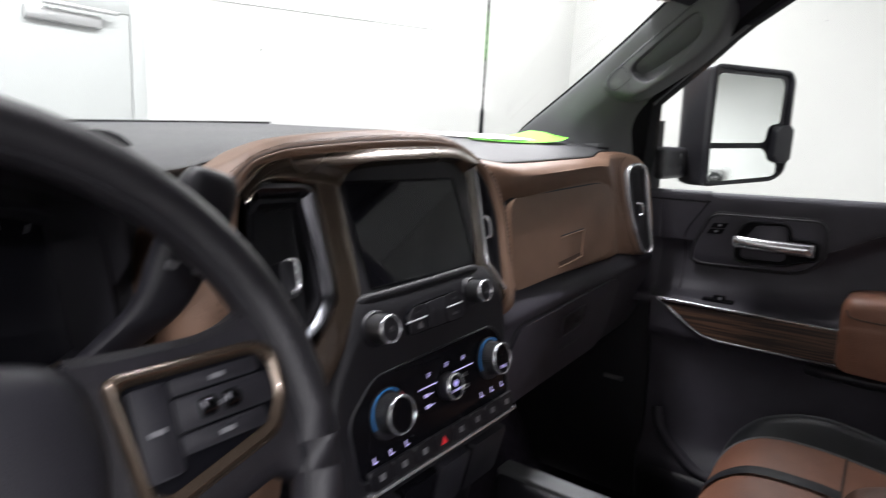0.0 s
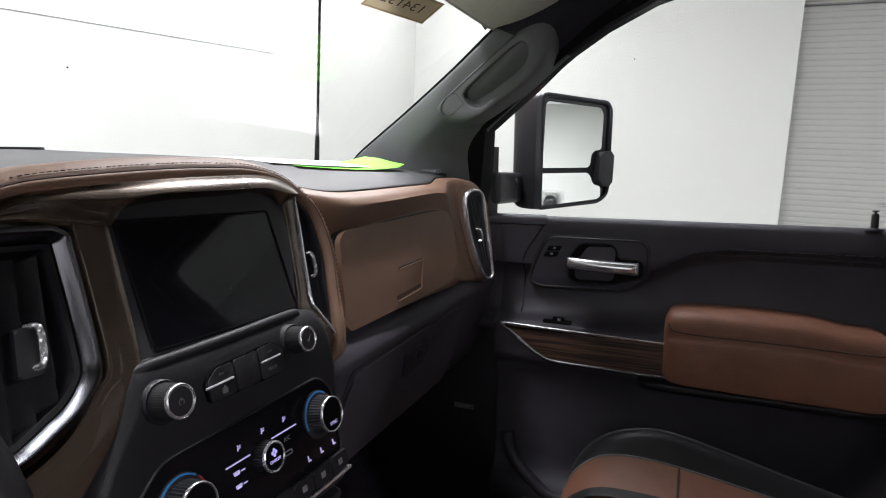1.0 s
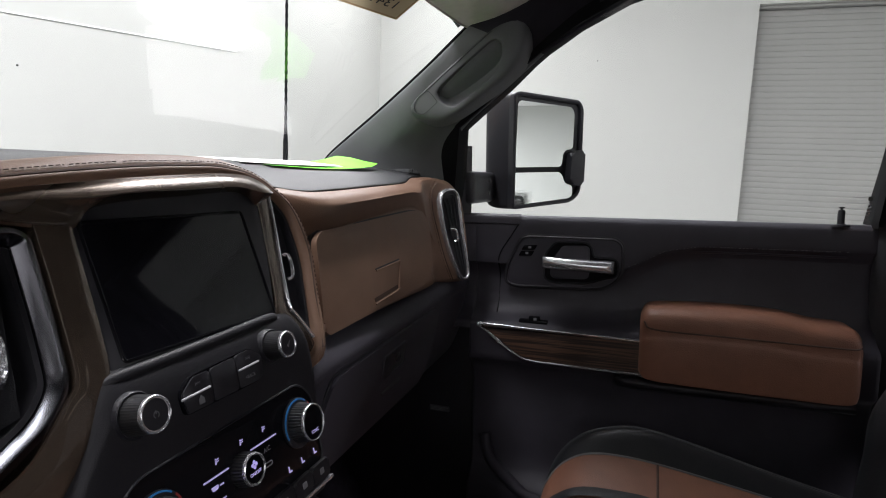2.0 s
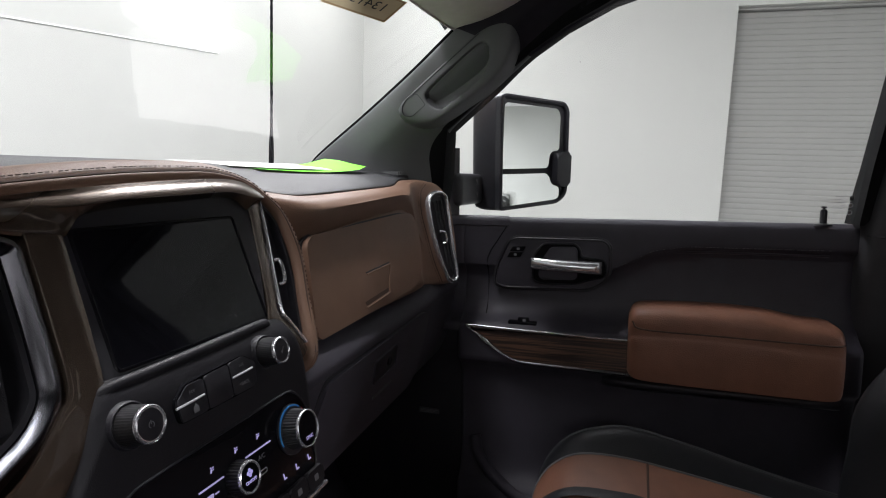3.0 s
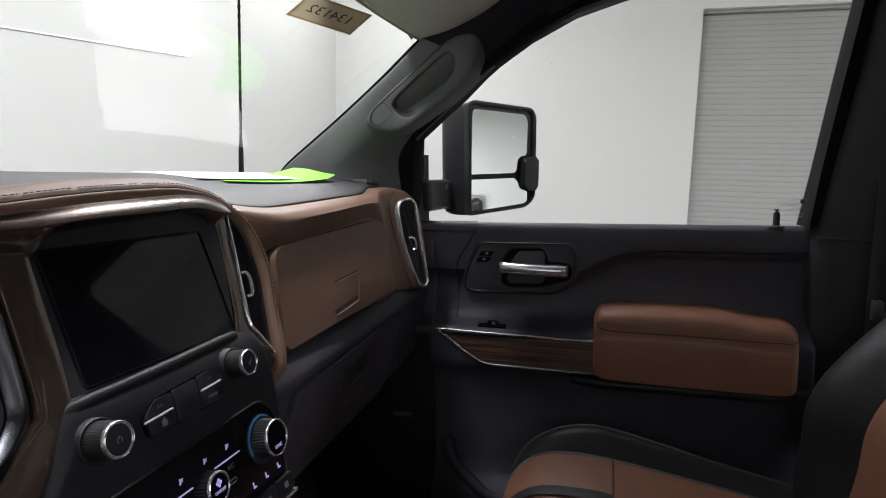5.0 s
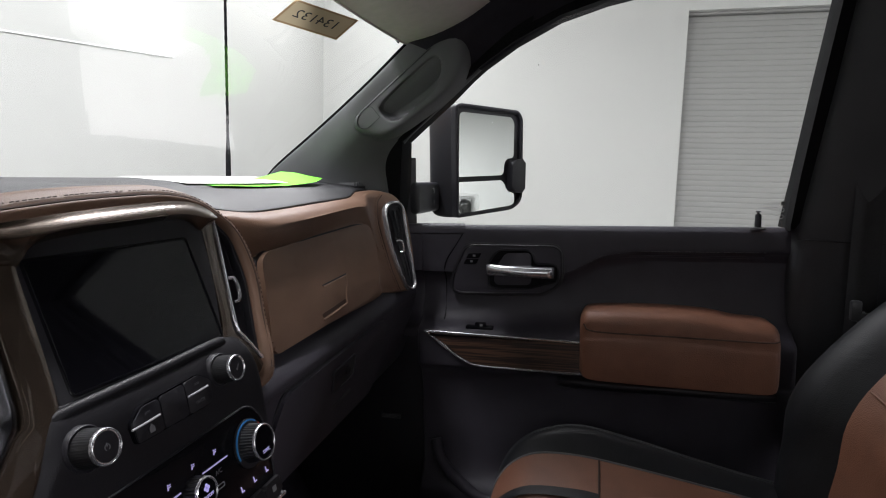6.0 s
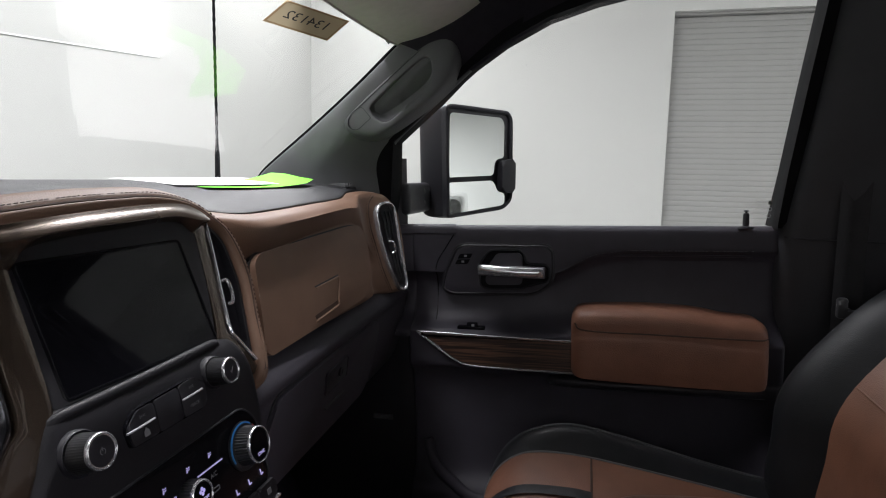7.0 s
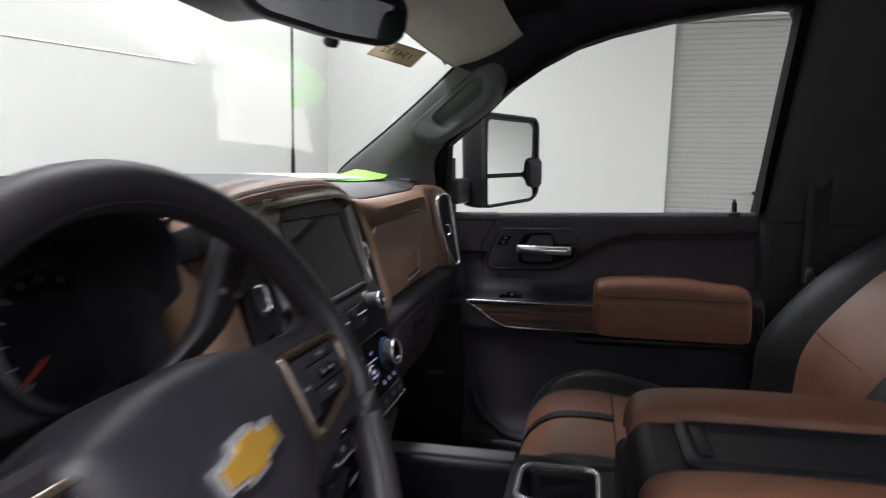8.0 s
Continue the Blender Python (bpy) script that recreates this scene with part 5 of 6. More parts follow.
TL_, TR_ = temp_knob(-0.0895, -0.0765), temp_knob(0.0882, -0.0705)
words("print", "SYNC", L, 0.0882, -0.0795, 0.0202, 0.0048, ICON, TR_)
fan = part("fan_dial", lathe(L.at(0.002, -0.078, 0.001), L.n, [(0.0150, 0), (0.0140, 0.0125)], 64, ribs=0.05), KNURL_DARK, stack, "ribbed fan dial with lit print")
part("ring", lathe(L.at(0.002, -0.078, 0.001), L.n, [(0.0140, 0.012), (0.0138, 0.0142), (0.0128, 0.0147), (0.0118, 0.0134)], 48), CHROME, fan)
part("face", lathe(L.at(0.002, -0.078, 0.001), L.n, [(0.0116, 0.012), (0.0116, 0.0138), (0, 0.014)], 32), GLOSS, fan)
words("print", "ON/OFF", L, 0.002, -0.0815, 0.0152, 0.0040, ICON, fan)
for a in range(4):
    part("fan_icon", lathe(L.at(0.002 + 0.0022 * math.cos(a * 1.571), -0.0742 + 0.0022 * math.sin(a * 1.571), 0.0150), L.n, [(0.0017, 0), (0.0017, 0.0003), (0.0010, 0.0003), (0.001, 0)], 12), ICON, fan)
for a, b, v in ((-0.0425, -0.0135, -0.0697), (0.0160, 0.0525, -0.0672)):
    part("light_line", slab(L, rect(a, v - 0.0006, b, v + 0.0006), 0.001, 0.0022), ICON, cl, "pale violet light line")


def vent_icon(u, v, flip=1):
    return [slab(L, [Vector((u + x * flip * 0.0009, v + y * 0.0009)) for x, y in q], 0.001, 0.0019) for q in
            (((-1, 1.5), (0.2, 1.5), (0.2, 2.7), (-1, 2.7)), ((-1.6, -2.6), (-0.4, -2.6), (0.8, 0.8), (-0.8, 0.8)), ((1.2, -1.2), (3.2, -0.4), (3.2, 0.2), (1.2, -0.4)), ((1.2, 0.8), (3.4, 1.6), (3.4, 2.2), (1.2, 1.6)))]


for u, v in ((-0.0250, -0.0588), (0.0060, -0.0558), (0.0365, -0.0563)):
    part("airflow_icon", merge(*vent_icon(u, v)), ICON, cl)
for v in (-0.0785, -0.0900):
    part("demist_icon", merge(slab(L, rounded([(-0.0345, v - 0.0015), (-0.0285, v - 0.0015), (-0.0275, v + 0.002), (-0.0355, v + 0.002)], 0.001), 0.001, 0.0018), slab(L, rect(-0.0260, v - 0.0004, -0.0215, v + 0.0008), 0.001, 0.0018)), ICON, cl)
words("print", "A/C", L, 0.0372, -0.0757, 0.0012, 0.006, ICON_DIM, cl)
part("recirculate_icon", band(L, rect(0.0295, -0.0910, 0.0410, -0.0864, 0.002), rect(0.0305, -0.0900, 0.0400, -0.0874, 0.001), 0.0, 0.0018), ICON_DIM, cl)
for u in (0.0635, 0.0848, 0.1068):
    part("seat_icon", merge(slab(L, [Vector((u + x * 0.001, -0.107 + y * 0.001)) for x, y in ((-2, -3), (2.4, -3), (2.4, -1.6), (-0.6, -1.6), (-1.0, 3), (-2.4, 3))], 0.001, 0.0018)), ICON, cl)
for u in (-0.1140, -0.0920, -0.0695):
    part("seat_icon", merge(slab(L, [Vector((u + x * 0.001, -0.113 + y * 0.001)) for x, y in ((-2, -3), (2.4, -3), (2.4, -1.6), (-0.6, -1.6), (-1.0, 3), (-2.4, 3))], 0.001, 0.0018)), ICON, cl)
# switch row
for k in range(8):
    u = -0.1270 + 0.0311 * k
    b = part("toggle_switch", slab(L, rounded([(u, -0.138), (u + 0.0300, -0.1375), (u + 0.0300, -0.1195), (u, -0.1200)], 0.003), -0.004, 0.006, 0.003, 3), BLACK, stack, "black rocker switch")
    if k == 3:
        part("hazard_mark", slab(L, [Vector((u + 0.0100, -0.1325)), Vector((u + 0.0200, -0.1325)), Vector((u + 0.0150, -0.1245))], 0.005, 0.0066), RED, b, "red hazard triangle")
    else:
        part("switch_mark", slab(L, rect(u + 0.0115, -0.1315, u + 0.0185, -0.1255, 0.001), 0.005, 0.0064), ICON_DIM, b)
part("chrome_line", slab(L, rect(-0.130, -0.1425, 0.123, -0.1395, 0.001), -0.004, 0.007, 0.001), CHROME, stack)
low = Plane((0, -0.002, 1.20), (1, 0, 0), (0, -0.25, 0.97))
for a, b, mat in ((-0.13, -0.075, HARD), (-0.07, -0.015, GLOSS), (-0.01, 0.045, HARD), (0.052, 0.122, BLACK)):
    part("lower_cover", slab(low, rect(a, -0.035, b, 0.030, 0.006), -0.004, 0.006, 0.002), mat, stack)
part("usb_port", slab(low, rect(-0.055, -0.012, -0.030, -0.002, 0.002), 0.004, 0.0066, 0.0005), ICON_DIM, stack)

# ---- papers on the dash, windscreen card ----
sheet = [[(x, y, z) for x, y, z in row] for row in (((0.30, 0.215, 1.5875), (0.42, 0.205, 1.5865), (0.55, 0.195, 1.5870)), ((0.33, 0.30, 1.5945), (0.46, 0.285, 1.5950), (0.60, 0.262, 1.5960)), ((0.36, 0.39, 1.6000), (0.50, 0.365, 1.6005), (0.65, 0.335, 1.6005)))]
single("white_paper", loft(sheet, 3, 3, thick=0.0008), PAPER, "white paper sheet lying on the dash top", "paper", (0.46, 0.29, 1.595))
front = [(0.33, 0.190, 1.5835), (0.42, 0.178, 1.5815), (0.50, 0.174, 1.5815), (0.560, 0.170, 1.5845), (0.605, 0.168, 1.5880), (0.648, 0.176, 1.5950)]
back = [(0.37, 0.30, 1.5925), (0.45, 0.295, 1.5925), (0.525, 0.282, 1.5930), (0.570, 0.262, 1.5985), (0.602, 0.240, 1.6085), (0.632, 0.226, 1.6065)]
single("green_paper", loft([[Vector(a), (Vector(a) + Vector(b)) / 2 + Vector((0, 0, -0.001)), Vector(b)] for a, b in zip(front, back)], 1, 1, thick=0.0006), GREEN, "bright green folded paper lying on the dash top", "paper", (0.5, 0.22, 1.59))
card = thing("windscreen_card", "tan stock card taped behind the windscreen, inked number", "card", (0.43, 0.08, 1.83))
CP = Plane((0.449, 0.079, 1.836), (0.072, -0.062, -0.015), (0.030, -0.040, 0.045))
part("sheet", slab(CP, rect(-0.052, -0.025, 0.052, 0.025, 0.001), 0, 0.0008), TAN, card)
part("border", band(CP, rect(-0.052, -0.025, 0.052, 0.025), rect(-0.0485, -0.0215, 0.0485, 0.0215), 0.0004, 0.0011), TAN_EDGE, card)
words("inked_number", "134132", CP, 0.0, 0.0, 0.0009, 0.024, INK, card, mirrored=True)

# ---- sun visor and rear-view mirror ----
vis = thing("sun_visor", "grey cloth sun visor folded against the roof", "sun visor", (0.45, -0.05, 1.92))
rows = [[(x, 0.024 - 0.17 * f + c, 1.850 + 0.058 * f - 0.012 * math.sin(math.pi * f)) for f in (0.0, 0.03, 0.35, 0.7, 0.97, 1.0)] for x, c in ((0.10, 0.0), (0.12, 0.0), (0.30, 0.004), (0.50, 0.003), (0.66, -0.004), (0.70, -0.010))]
part("panel", loft(rows, 3, 3, thick=-0.014), HEADLINER, vis)
part("hinge_clip", block(0.09, -0.02, 1.868, 0.12, 0.015, 1.886, 0.005), HARD, vis)
part("edge_seam", tube(spline([(x, 0.0245 + c, 1.8495) for x, c in ((0.10, 0.0), (0.30, 0.004), (0.50, 0.003), (0.66, -0.004), (0.70, -0.010))], 5), 0.002, 6), HEADLINER, vis)
rvm = thing("rear_view_mirror", "black rear-view mirror on the windscreen", "mirror", (-0.05, 0.0, 1.78))
RM = Plane((-0.052, -0.006, 1.786), (0.891, -0.454, 0.0), (-0.09, -0.15, 1.0))
mo = rounded([(-0.122, -0.014), (-0.10, -0.030), (0.0, -0.037), (0.09, -0.034), (0.120, -0.018), (0.122, 0.022), (0.10, 0.036), (-0.10, 0.036), (-0.122, 0.026)], 0.016, 5)
part("housing", loft([[RM.at(*(p * k), w) for p in mo[::2]] for k, w in ((0.97, 0.004), (1.0, 0.0), (1.0, -0.012), (0.92, -0.03), (0.6, -0.045))], 3, 1, closed=True, cap=True), HARD, rvm)
part("mirror_glass", slab(RM, grow(mo, -0.007), 0.0, 0.0046), MIRROR, rvm, "silvered mirror glass")
part("stem", tube([RM.at(0, 0.01, -0.04), (-0.01, 0.08, 1.82), (0.0, 0.16, 1.845)], 0.014, 12), HARD, rvm)
part("sensor_box", block(-0.09, 0.10, 1.80, 0.04, 0.20, 1.86, 0.015, 3), HARD, rvm)
part("sensor_cap", lathe((-0.006, 0.02, 1.756), (0.3, 0.9, 0.2), [(0.004, -0.01), (0.0075, -0.006), (0.0075, 0.006), (0.003, 0.012)], 16), HARD, rvm)

# ---- outside mirror, bonnet, antenna, wiper ----
sm = thing("side_mirror", "black towing side mirror with two glasses, folded out", "side mirror", (1.05, 0.05, 1.5))
MP = Plane((1.112, -0.060, 1.646), (0.775, -0.632, 0.0), (0.0, 0.0, 1.0))
mout = rounded([(-0.106, -0.152), (0.088, -0.136), (0.121, -0.112), (0.123, 0.106), (0.108, 0.126), (-0.090, 0.133), (-0.106, 0.125)], [0.012, 0.03, 0.025, 0.02, 0.02, 0.02, 0.014], 6)
part("shell", loft([[MP.at(*(p * s), -0.006) + Vector((0.1 * d, d, 0.0)) for p in mout[::2]] for s, d in ((1.0, -0.012), (1.0, 0.015), (0.985, 0.04), (0.93, 0.06), (0.8, 0.075), (0.45, 0.085))], 3, 1, closed=True, cap=True), HARD, sm)
part("frame", band(MP, mout, grow(mout, -0.010), -0.01, 0.012, 0.003, 4), HARD, sm)
gi = rounded([(-0.095, -0.049), (0.046, -0.045), (0.054, -0.038), (0.057, -0.012), (0.067, -0.001), (0.089, 0.001), (0.092, 0.092), (0.082, 0.107), (-0.083, 0.112), (-0.091, 0.105)], [0.004, 0.006, 0.008, 0.01, 0.01, 0.01, 0.015, 0.012, 0.008, 0.008], 5)
MG = Plane(MP.o, MP.u + MP.n * 0.01, MP.v)
part("upper_glass", slab(MG, gi, 0.002, 0.0105), MIRROR, sm, "large flat mirror glass")
lo = rounded([(-0.098, -0.062), (0.042, -0.058), (0.054, -0.067), (0.062, -0.087), (0.088, -0.093), (0.088, -0.118), (0.076, -0.125), (-0.092, -0.141), (-0.099, -0.134)], [0.006, 0.006, 0.01, 0.01, 0.008, 0.012, 0.012, 0.008, 0.008], 5)
MG2 = Plane(MP.o, MP.u + MP.n * 0.015, MP.v)
part("lower_glass", slab(MG2, lo, 0.0, 0.014), MIRROR, sm, "small wide-angle mirror glass")
part("backing", slab(MP, grow(mout, -0.008), -0.01, 0.004), HARD, sm)
part("marker_lamp", slab(MP, rounded([(0.070, -0.088), (0.118, -0.094), (0.121, 0.000), (0.074, -0.006)], 0.012), 0.0, 0.026, 0.008, 3), HARD, sm)
part("blind_spot_mark", slab(MG, rect(0.062, 0.076, 0.072, 0.079, 0.001), 0.009, 0.0102), INK, sm)
part("arm", block(0.86, 0.045, 1.512, 1.14, 0.105, 1.585, 0.012, 3), HARD, sm)
part("arm_hinge", lathe((1.115, 0.05, 1.50), (0, 0, 1), [(0.03, 0), (0.034, 0.01), (0.034, 0.085), (0.028, 0.095)], 24), HARD, sm)
for yy in (1.535, 1.565):
    part("arm_screw", lathe((0.985, 0.045, yy), (0, -1, 0), [(0.006, 0), (0.006, 0.002), (0.003, 0.003)], 12), PILLAR, sm)
single("bonnet", loft([[(x, y, 1.50 - 0.05 * (abs(x) / 0.9) ** 3 - 0.05 * max(0, y - 1.5) + (0.02 if abs(x) < 0.5 else 0)) for x in (-0.93, -0.8, -0.5, -0.2, 0.2, 0.5, 0.8, 0.93)] for y in (0.66, 0.9, 1.3, 1.7, 2.05, 2.12)], 2, 2, thick=0.01), PAINT, "glossy black truck bonnet", "bonnet", (0, 1.3, 1.4))
single("fender", loft([[(0.93, y, 1.45), (0.975, y, 1.40), (0.99, y, 1.2), (0.985, y, 0.95)] for y in (0.3, 0.8, 1.4, 2.0)], 2, 2, thick=0.008), PAINT, "glossy black front fender", "fender", (0.95, 1.1, 1.0))
single("cowl", block(-0.85, 0.58, 1.42, 0.85, 0.70, 1.49, 0.02), HARD, "black plastic cowl under the windscreen", "cowl", (0, 0.64, 1.42))
UP = RAKE.inverted().to_3x3() @ Vector((0, 0, 1))
ab = Vector((0.90, 0.565, 1.46))
ant = thing("antenna", "thin black spiral aerial mast on the fender", "antenna", ab)
part("mast", tube([ab + UP * h for h in (0.0, 0.10, 0.20, 0.235)], [0.0075, 0.007, 0.006, 0.0035], 10), RUBBER, ant)
path = [ab + UP * (0.235 + 0.45 * k / 60) for k in range(61)]
part("whip", tube(path, [0.0032 if k % 3 else 0.0042 for k in range(61)], 8), RUBBER, ant)
part("foot", lathe(ab - UP * 0.02, UP, [(0.025, 0), (0.022, 0.015), (0.009, 0.03)], 20), HARD, ant)

# ---- passenger seat ----
seat = thing("passenger_seat", "brown and black leather front seat with stitched seams", "car seat", (0.42, -0.5, 0.76))
CX = 0.430


def cushion_row(y, zc, zb, drop):
    """Across the cushion: bolster, centre, bolster."""
    return [(CX - 0.265, y, zc - 0.16 + drop), (CX - 0.268, y, zb - 0.05), (CX - 0.255, y, zb - 0.008), (CX - 0.225, y, zb), (CX - 0.195, y, zc + 0.004), (CX - 0.12, y, zc), (CX, y, zc - 0.004), (CX + 0.12, y, zc),
            (CX + 0.195, y, zc + 0.004), (CX + 0.225, y, zb), (CX + 0.255, y, zb - 0.008), (CX + 0.268, y, zb - 0.05), (CX + 0.265, y, zc - 0.16 + drop)]


CUSH = [(-0.150, 0.93, 0.93, 0.10), (-0.140, 0.98, 0.985, 0.05), (-0.152, 1.025, 1.035, 0.02), (-0.18, 1.062, 1.080, 0.0), (-0.225, 1.085, 1.112, 0.0), (-0.30, 1.088, 1.128, 0.0), (-0.40, 1.075, 1.110, 0.0), (-0.52, 1.055, 1.080, 0.0), (-0.64, 1.035, 1.055, 0.0), (-0.76, 1.03, 1.04, 0.0)]
SY = -0.022
rows = [cushion_row(y + SY, *rest) for y, *rest in CUSH]
part("cushion_centre", loft([r[4:9] for r in rows], 4, 3), SEAT_BROWN, seat, "brown perforated leather seat centre")
for sl in (slice(8, 13), slice(0, 5)):
    part("cushion_bolster", loft([r[sl] for r in rows], 4, 4), BLACK_LEATHER, seat, "black leather side bolster")
part("cushion_base", block(CX - 0.24, -0.74, 0.80, CX + 0.24, -0.17, 0.96, 0.03, 3), HARD, seat)
for off in (0.068, -0.135):
    part("black_stripe", loft([[(CX + off - 0.014, y + SY, z + 0.0012), (CX + off, y + SY, z + 0.002), (CX + off + 0.014, y + SY, z + 0.0012)] for y, z in ((-0.138, 0.975), (-0.150, 1.025), (-0.179, 1.062), (-0.224, 1.085), (-0.30, 1.088), (-0.335, 1.084))], 4, 2), BLACK_LEATHER, seat, "black leather inset stripe")
part("cross_seam", tube(spline([(CX - 0.19, -0.335 + SY, 1.0895), (CX, -0.335 + SY, 1.0815), (CX + 0.19, -0.335 + SY, 1.0895)], 8), 0.002, 6), STITCH, seat)
part("bolster_piping", tube(spline([Vector(r[10]) + Vector((0.003, 0, 0.002)) for r in rows], 4), 0.0028, 8), TRIMGREY, seat)
part("bolster_stitching", stitches(spline([Vector(r[9]).lerp(Vector(r[10]), 0.35) + Vector((0, 0, 0.0012)) for r in rows[2:]], 6), 0.0055, 0.0036, 0.0009), STITCH_DARK, seat)
part("centre_seam", tube(spline([Vector(r[8]) + Vector((0, 0, 0.0005)) for r in rows], 4), 0.0022, 6), STITCH_DARK, seat)


def back_row(z, y, wide_, bol):
    return [(CX - wide_, y - 0.10, z), (CX - wide_ - 0.008, y - 0.02, z), (CX - wide_ + 0.012, y + bol, z), (CX - wide_ + 0.065, y + bol, z), (CX - wide_ + 0.115, y + 0.006, z), (CX - 0.08, y - 0.006, z), (CX + 0.08, y - 0.006, z),
            (CX + wide_ - 0.115, y + 0.006, z), (CX + wide_ - 0.065, y + bol, z), (CX + wide_ - 0.012, y + bol, z), (CX + wide_ + 0.008, y - 0.02, z), (CX + wide_, y - 0.10, z)]


BACK = [(1.00, -0.705, 0.23, 0.03), (1.06, -0.70, 0.25, 0.045), (1.14, -0.718, 0.262, 0.052), (1.21, -0.730, 0.268, 0.055), (1.28, -0.768, 0.270, 0.055), (1.38, -0.857, 0.270, 0.055), (1.46, -0.955, 0.262, 0.05), (1.54, -1.03, 0.240, 0.04), (1.61, -1.09, 0.19, 0.02), (1.64, -1.12, 0.14, 0.0)]
rows = [back_row(*b) for b in BACK]
part("back_centre", loft([r[4:8] for r in rows], 4, 3), SEAT_BROWN, seat, "brown leather backrest centre")
for sl in (slice(0, 5), slice(7, 12)):
    part("back_bolster", loft([r[sl] for r in rows], 4, 4), BLACK_LEATHER, seat, "black leather backrest bolster")
part("back_shell", loft([[r[0], (CX - 0.2, r[0][1] - 0.06, r[0][2]), (CX + 0.2, r[0][1] - 0.06, r[0][2]), r[11]] for r in rows], 3, 3), HARD, seat)
part("back_piping", tube(spline([Vector(r[10]) for r in rows], 4), 0.003, 8), TRIMGREY, seat)
part("back_stitching", stitches(spline([Vector(r[10]).lerp(Vector(r[9]), 0.45) + Vector((0, 0.0014, 0)) for r in rows], 6), 0.0055, 0.0036, 0.0010), STITCH_DARK, seat)
part("chevron_seam", tube(spline([(CX + 0.15, -0.752, 1.262), (CX + 0.08, -0.7555, 1.256), (CX, -0.7565, 1.251), (CX - 0.08, -0.7555, 1.248), (CX - 0.15, -0.750, 1.250)], 5), 0.0024, 6), SEAT_BROWN, seat)
part("headrest", loft([[(CX + 0.12 * c * s, -1.14 + 0.045 * d * s, 1.74 + h) for c, d in ((1, 0), (0.8, 0.8), (0, 1), (-0.8, 0.8), (-1, 0), (-0.8, -0.8), (0, -1), (0.8, -0.8))] for h, s in ((-0.09, 0.5), (-0.08, 0.9), (-0.02, 1.05), (0.06, 1.0), (0.085, 0.7))], 3, 3, closed=True, cap=True), BLACK_LEATHER, seat)

# ---- seat belt on the pillar ----
belt = thing("seat_belt", "black seat belt hanging on the door pillar", "seat belt", (0.78, -0.80, 1.3))
part("webbing", loft([[(x - 0.006, y + 0.024, z), (x, y, z), (x - 0.006, y - 0.024, z)] for x, y, z in ((0.735, -0.80, 1.80), (0.755, -0.80, 1.6), (0.768, -0.80, 1.4), (0.775, -0.80, 1.2), (0.775, -0.80, 0.9))], 3, 2, thick=0.0015), BELT, belt)
part("latch_plate", merge(block(0.742, -0.796, 1.335, 0.756, -0.778, 1.372, 0.005), block(0.742, -0.835, 1.332, 0.756, -0.788, 1.350, 0.005)), TRIMGREY, belt)
part("latch_rivet", lathe((0.742, -0.796, 1.352), (-1, 0, 0), [(0.003, 0), (0.0025, 0.002)], 10), CHROME, belt)
part("upper_anchor", lathe((0.74, -0.80, 1.80), (-1, 0, 0), [(0.03, 0), (0.028, 0.015), (0.01, 0.018)], 24), HARD, belt)

# ---- centre console ----
con = thing("centre_console", "black centre console with brown leather armrest and cup holder", "console", (0.02, -0.4, 0.76))
part("body", block(-0.185, -0.95, 0.77, 0.185, -0.345, 1.19, 0.02, 3), BLACK, con)
rows = []
for y, dz in ((-0.358, -0.060), (-0.362, -0.032), (-0.380, -0.014), (-0.42, -0.006), (-0.52, -0.002), (-0.75, -0.006), (-0.95, -0.01)):
    rows.append([(0.205, y, 1.19), (0.212, y, 1.225 + dz * 0.5), (0.205, y, 1.258 + dz), (0.180, y, 1.272 + dz), (0.140, y, 1.272 + dz), (0.115, y, 1.262 + dz), (0.108, y, 1.248 + dz)])
part("armrest_pad", loft(rows, 4, 4), SEAT_BROWN, con, "brown leather armrest edge")
part("armrest_pad", loft([[(0.055 - x, y, z) for x, y, z in r] for r in rows], 4, 4), SEAT_BROWN, con, "brown leather armrest edge")
part("armrest_insert", loft([[(-0.058, y, 1.250 + dz), (-0.04, y, 1.253 + dz), (0.03, y, 1.253 + dz), (0.09, y, 1.253 + dz), (0.112, y, 1.250 + dz)] for y, dz in ((-0.350, -0.09), (-0.356, -0.042), (-0.376, -0.014), (-0.42, -0.010), (-0.6, -0.008), (-0.95, -0.01))], 4, 3), BLACK, con)
CT = Plane((0, 0, 1.2465), (1, 0, 0), (0, 1, 0))
tray = rect(-0.026, -0.74, 0.088, -0.425, 0.012)
part("tray", slab(CT, grow(tray, -0.004), -0.004, 0.0006), DARK, con, "dark recessed phone tray")
part("tray_rim", band(CT, grow(tray, 0.010), grow(tray, -0.010), -0.004, 0.002, 0.006, 6), HARD, con)
part("tray_bar", block(0.0, -0.45, 1.2465, 0.08, -0.432, 1.253, 0.003), HARD, con)
# cup holder and open tray ahead of it
part("front_body", merge(block(0.165, -0.35, 0.77, 0.215, 0.03, 1.125, 0.012, 3), block(-0.215, -0.35, 0.77, -0.165, 0.03, 1.125, 0.012, 3), block(-0.17, -0.345, 0.77, 0.17, 0.03, 1.02, 0.01)), BLACK, con)
part("side_rail", block(0.176, -0.19, 1.122, 0.208, 0.028, 1.131, 0.003), PILLAR, con, "grey edge rail")
CU = Plane((0.118, -0.262, 1.128), (1, 0, 0), (0, 1, 0))
cup = rect(-0.056, -0.060, 0.056, 0.060, 0.028)
part("cup_ring", band(CU, grow(cup, 0.004), grow(cup, -0.006), -0.02, 0.001, 0.004, 5), CHROME, con, "chrome cup holder ring")
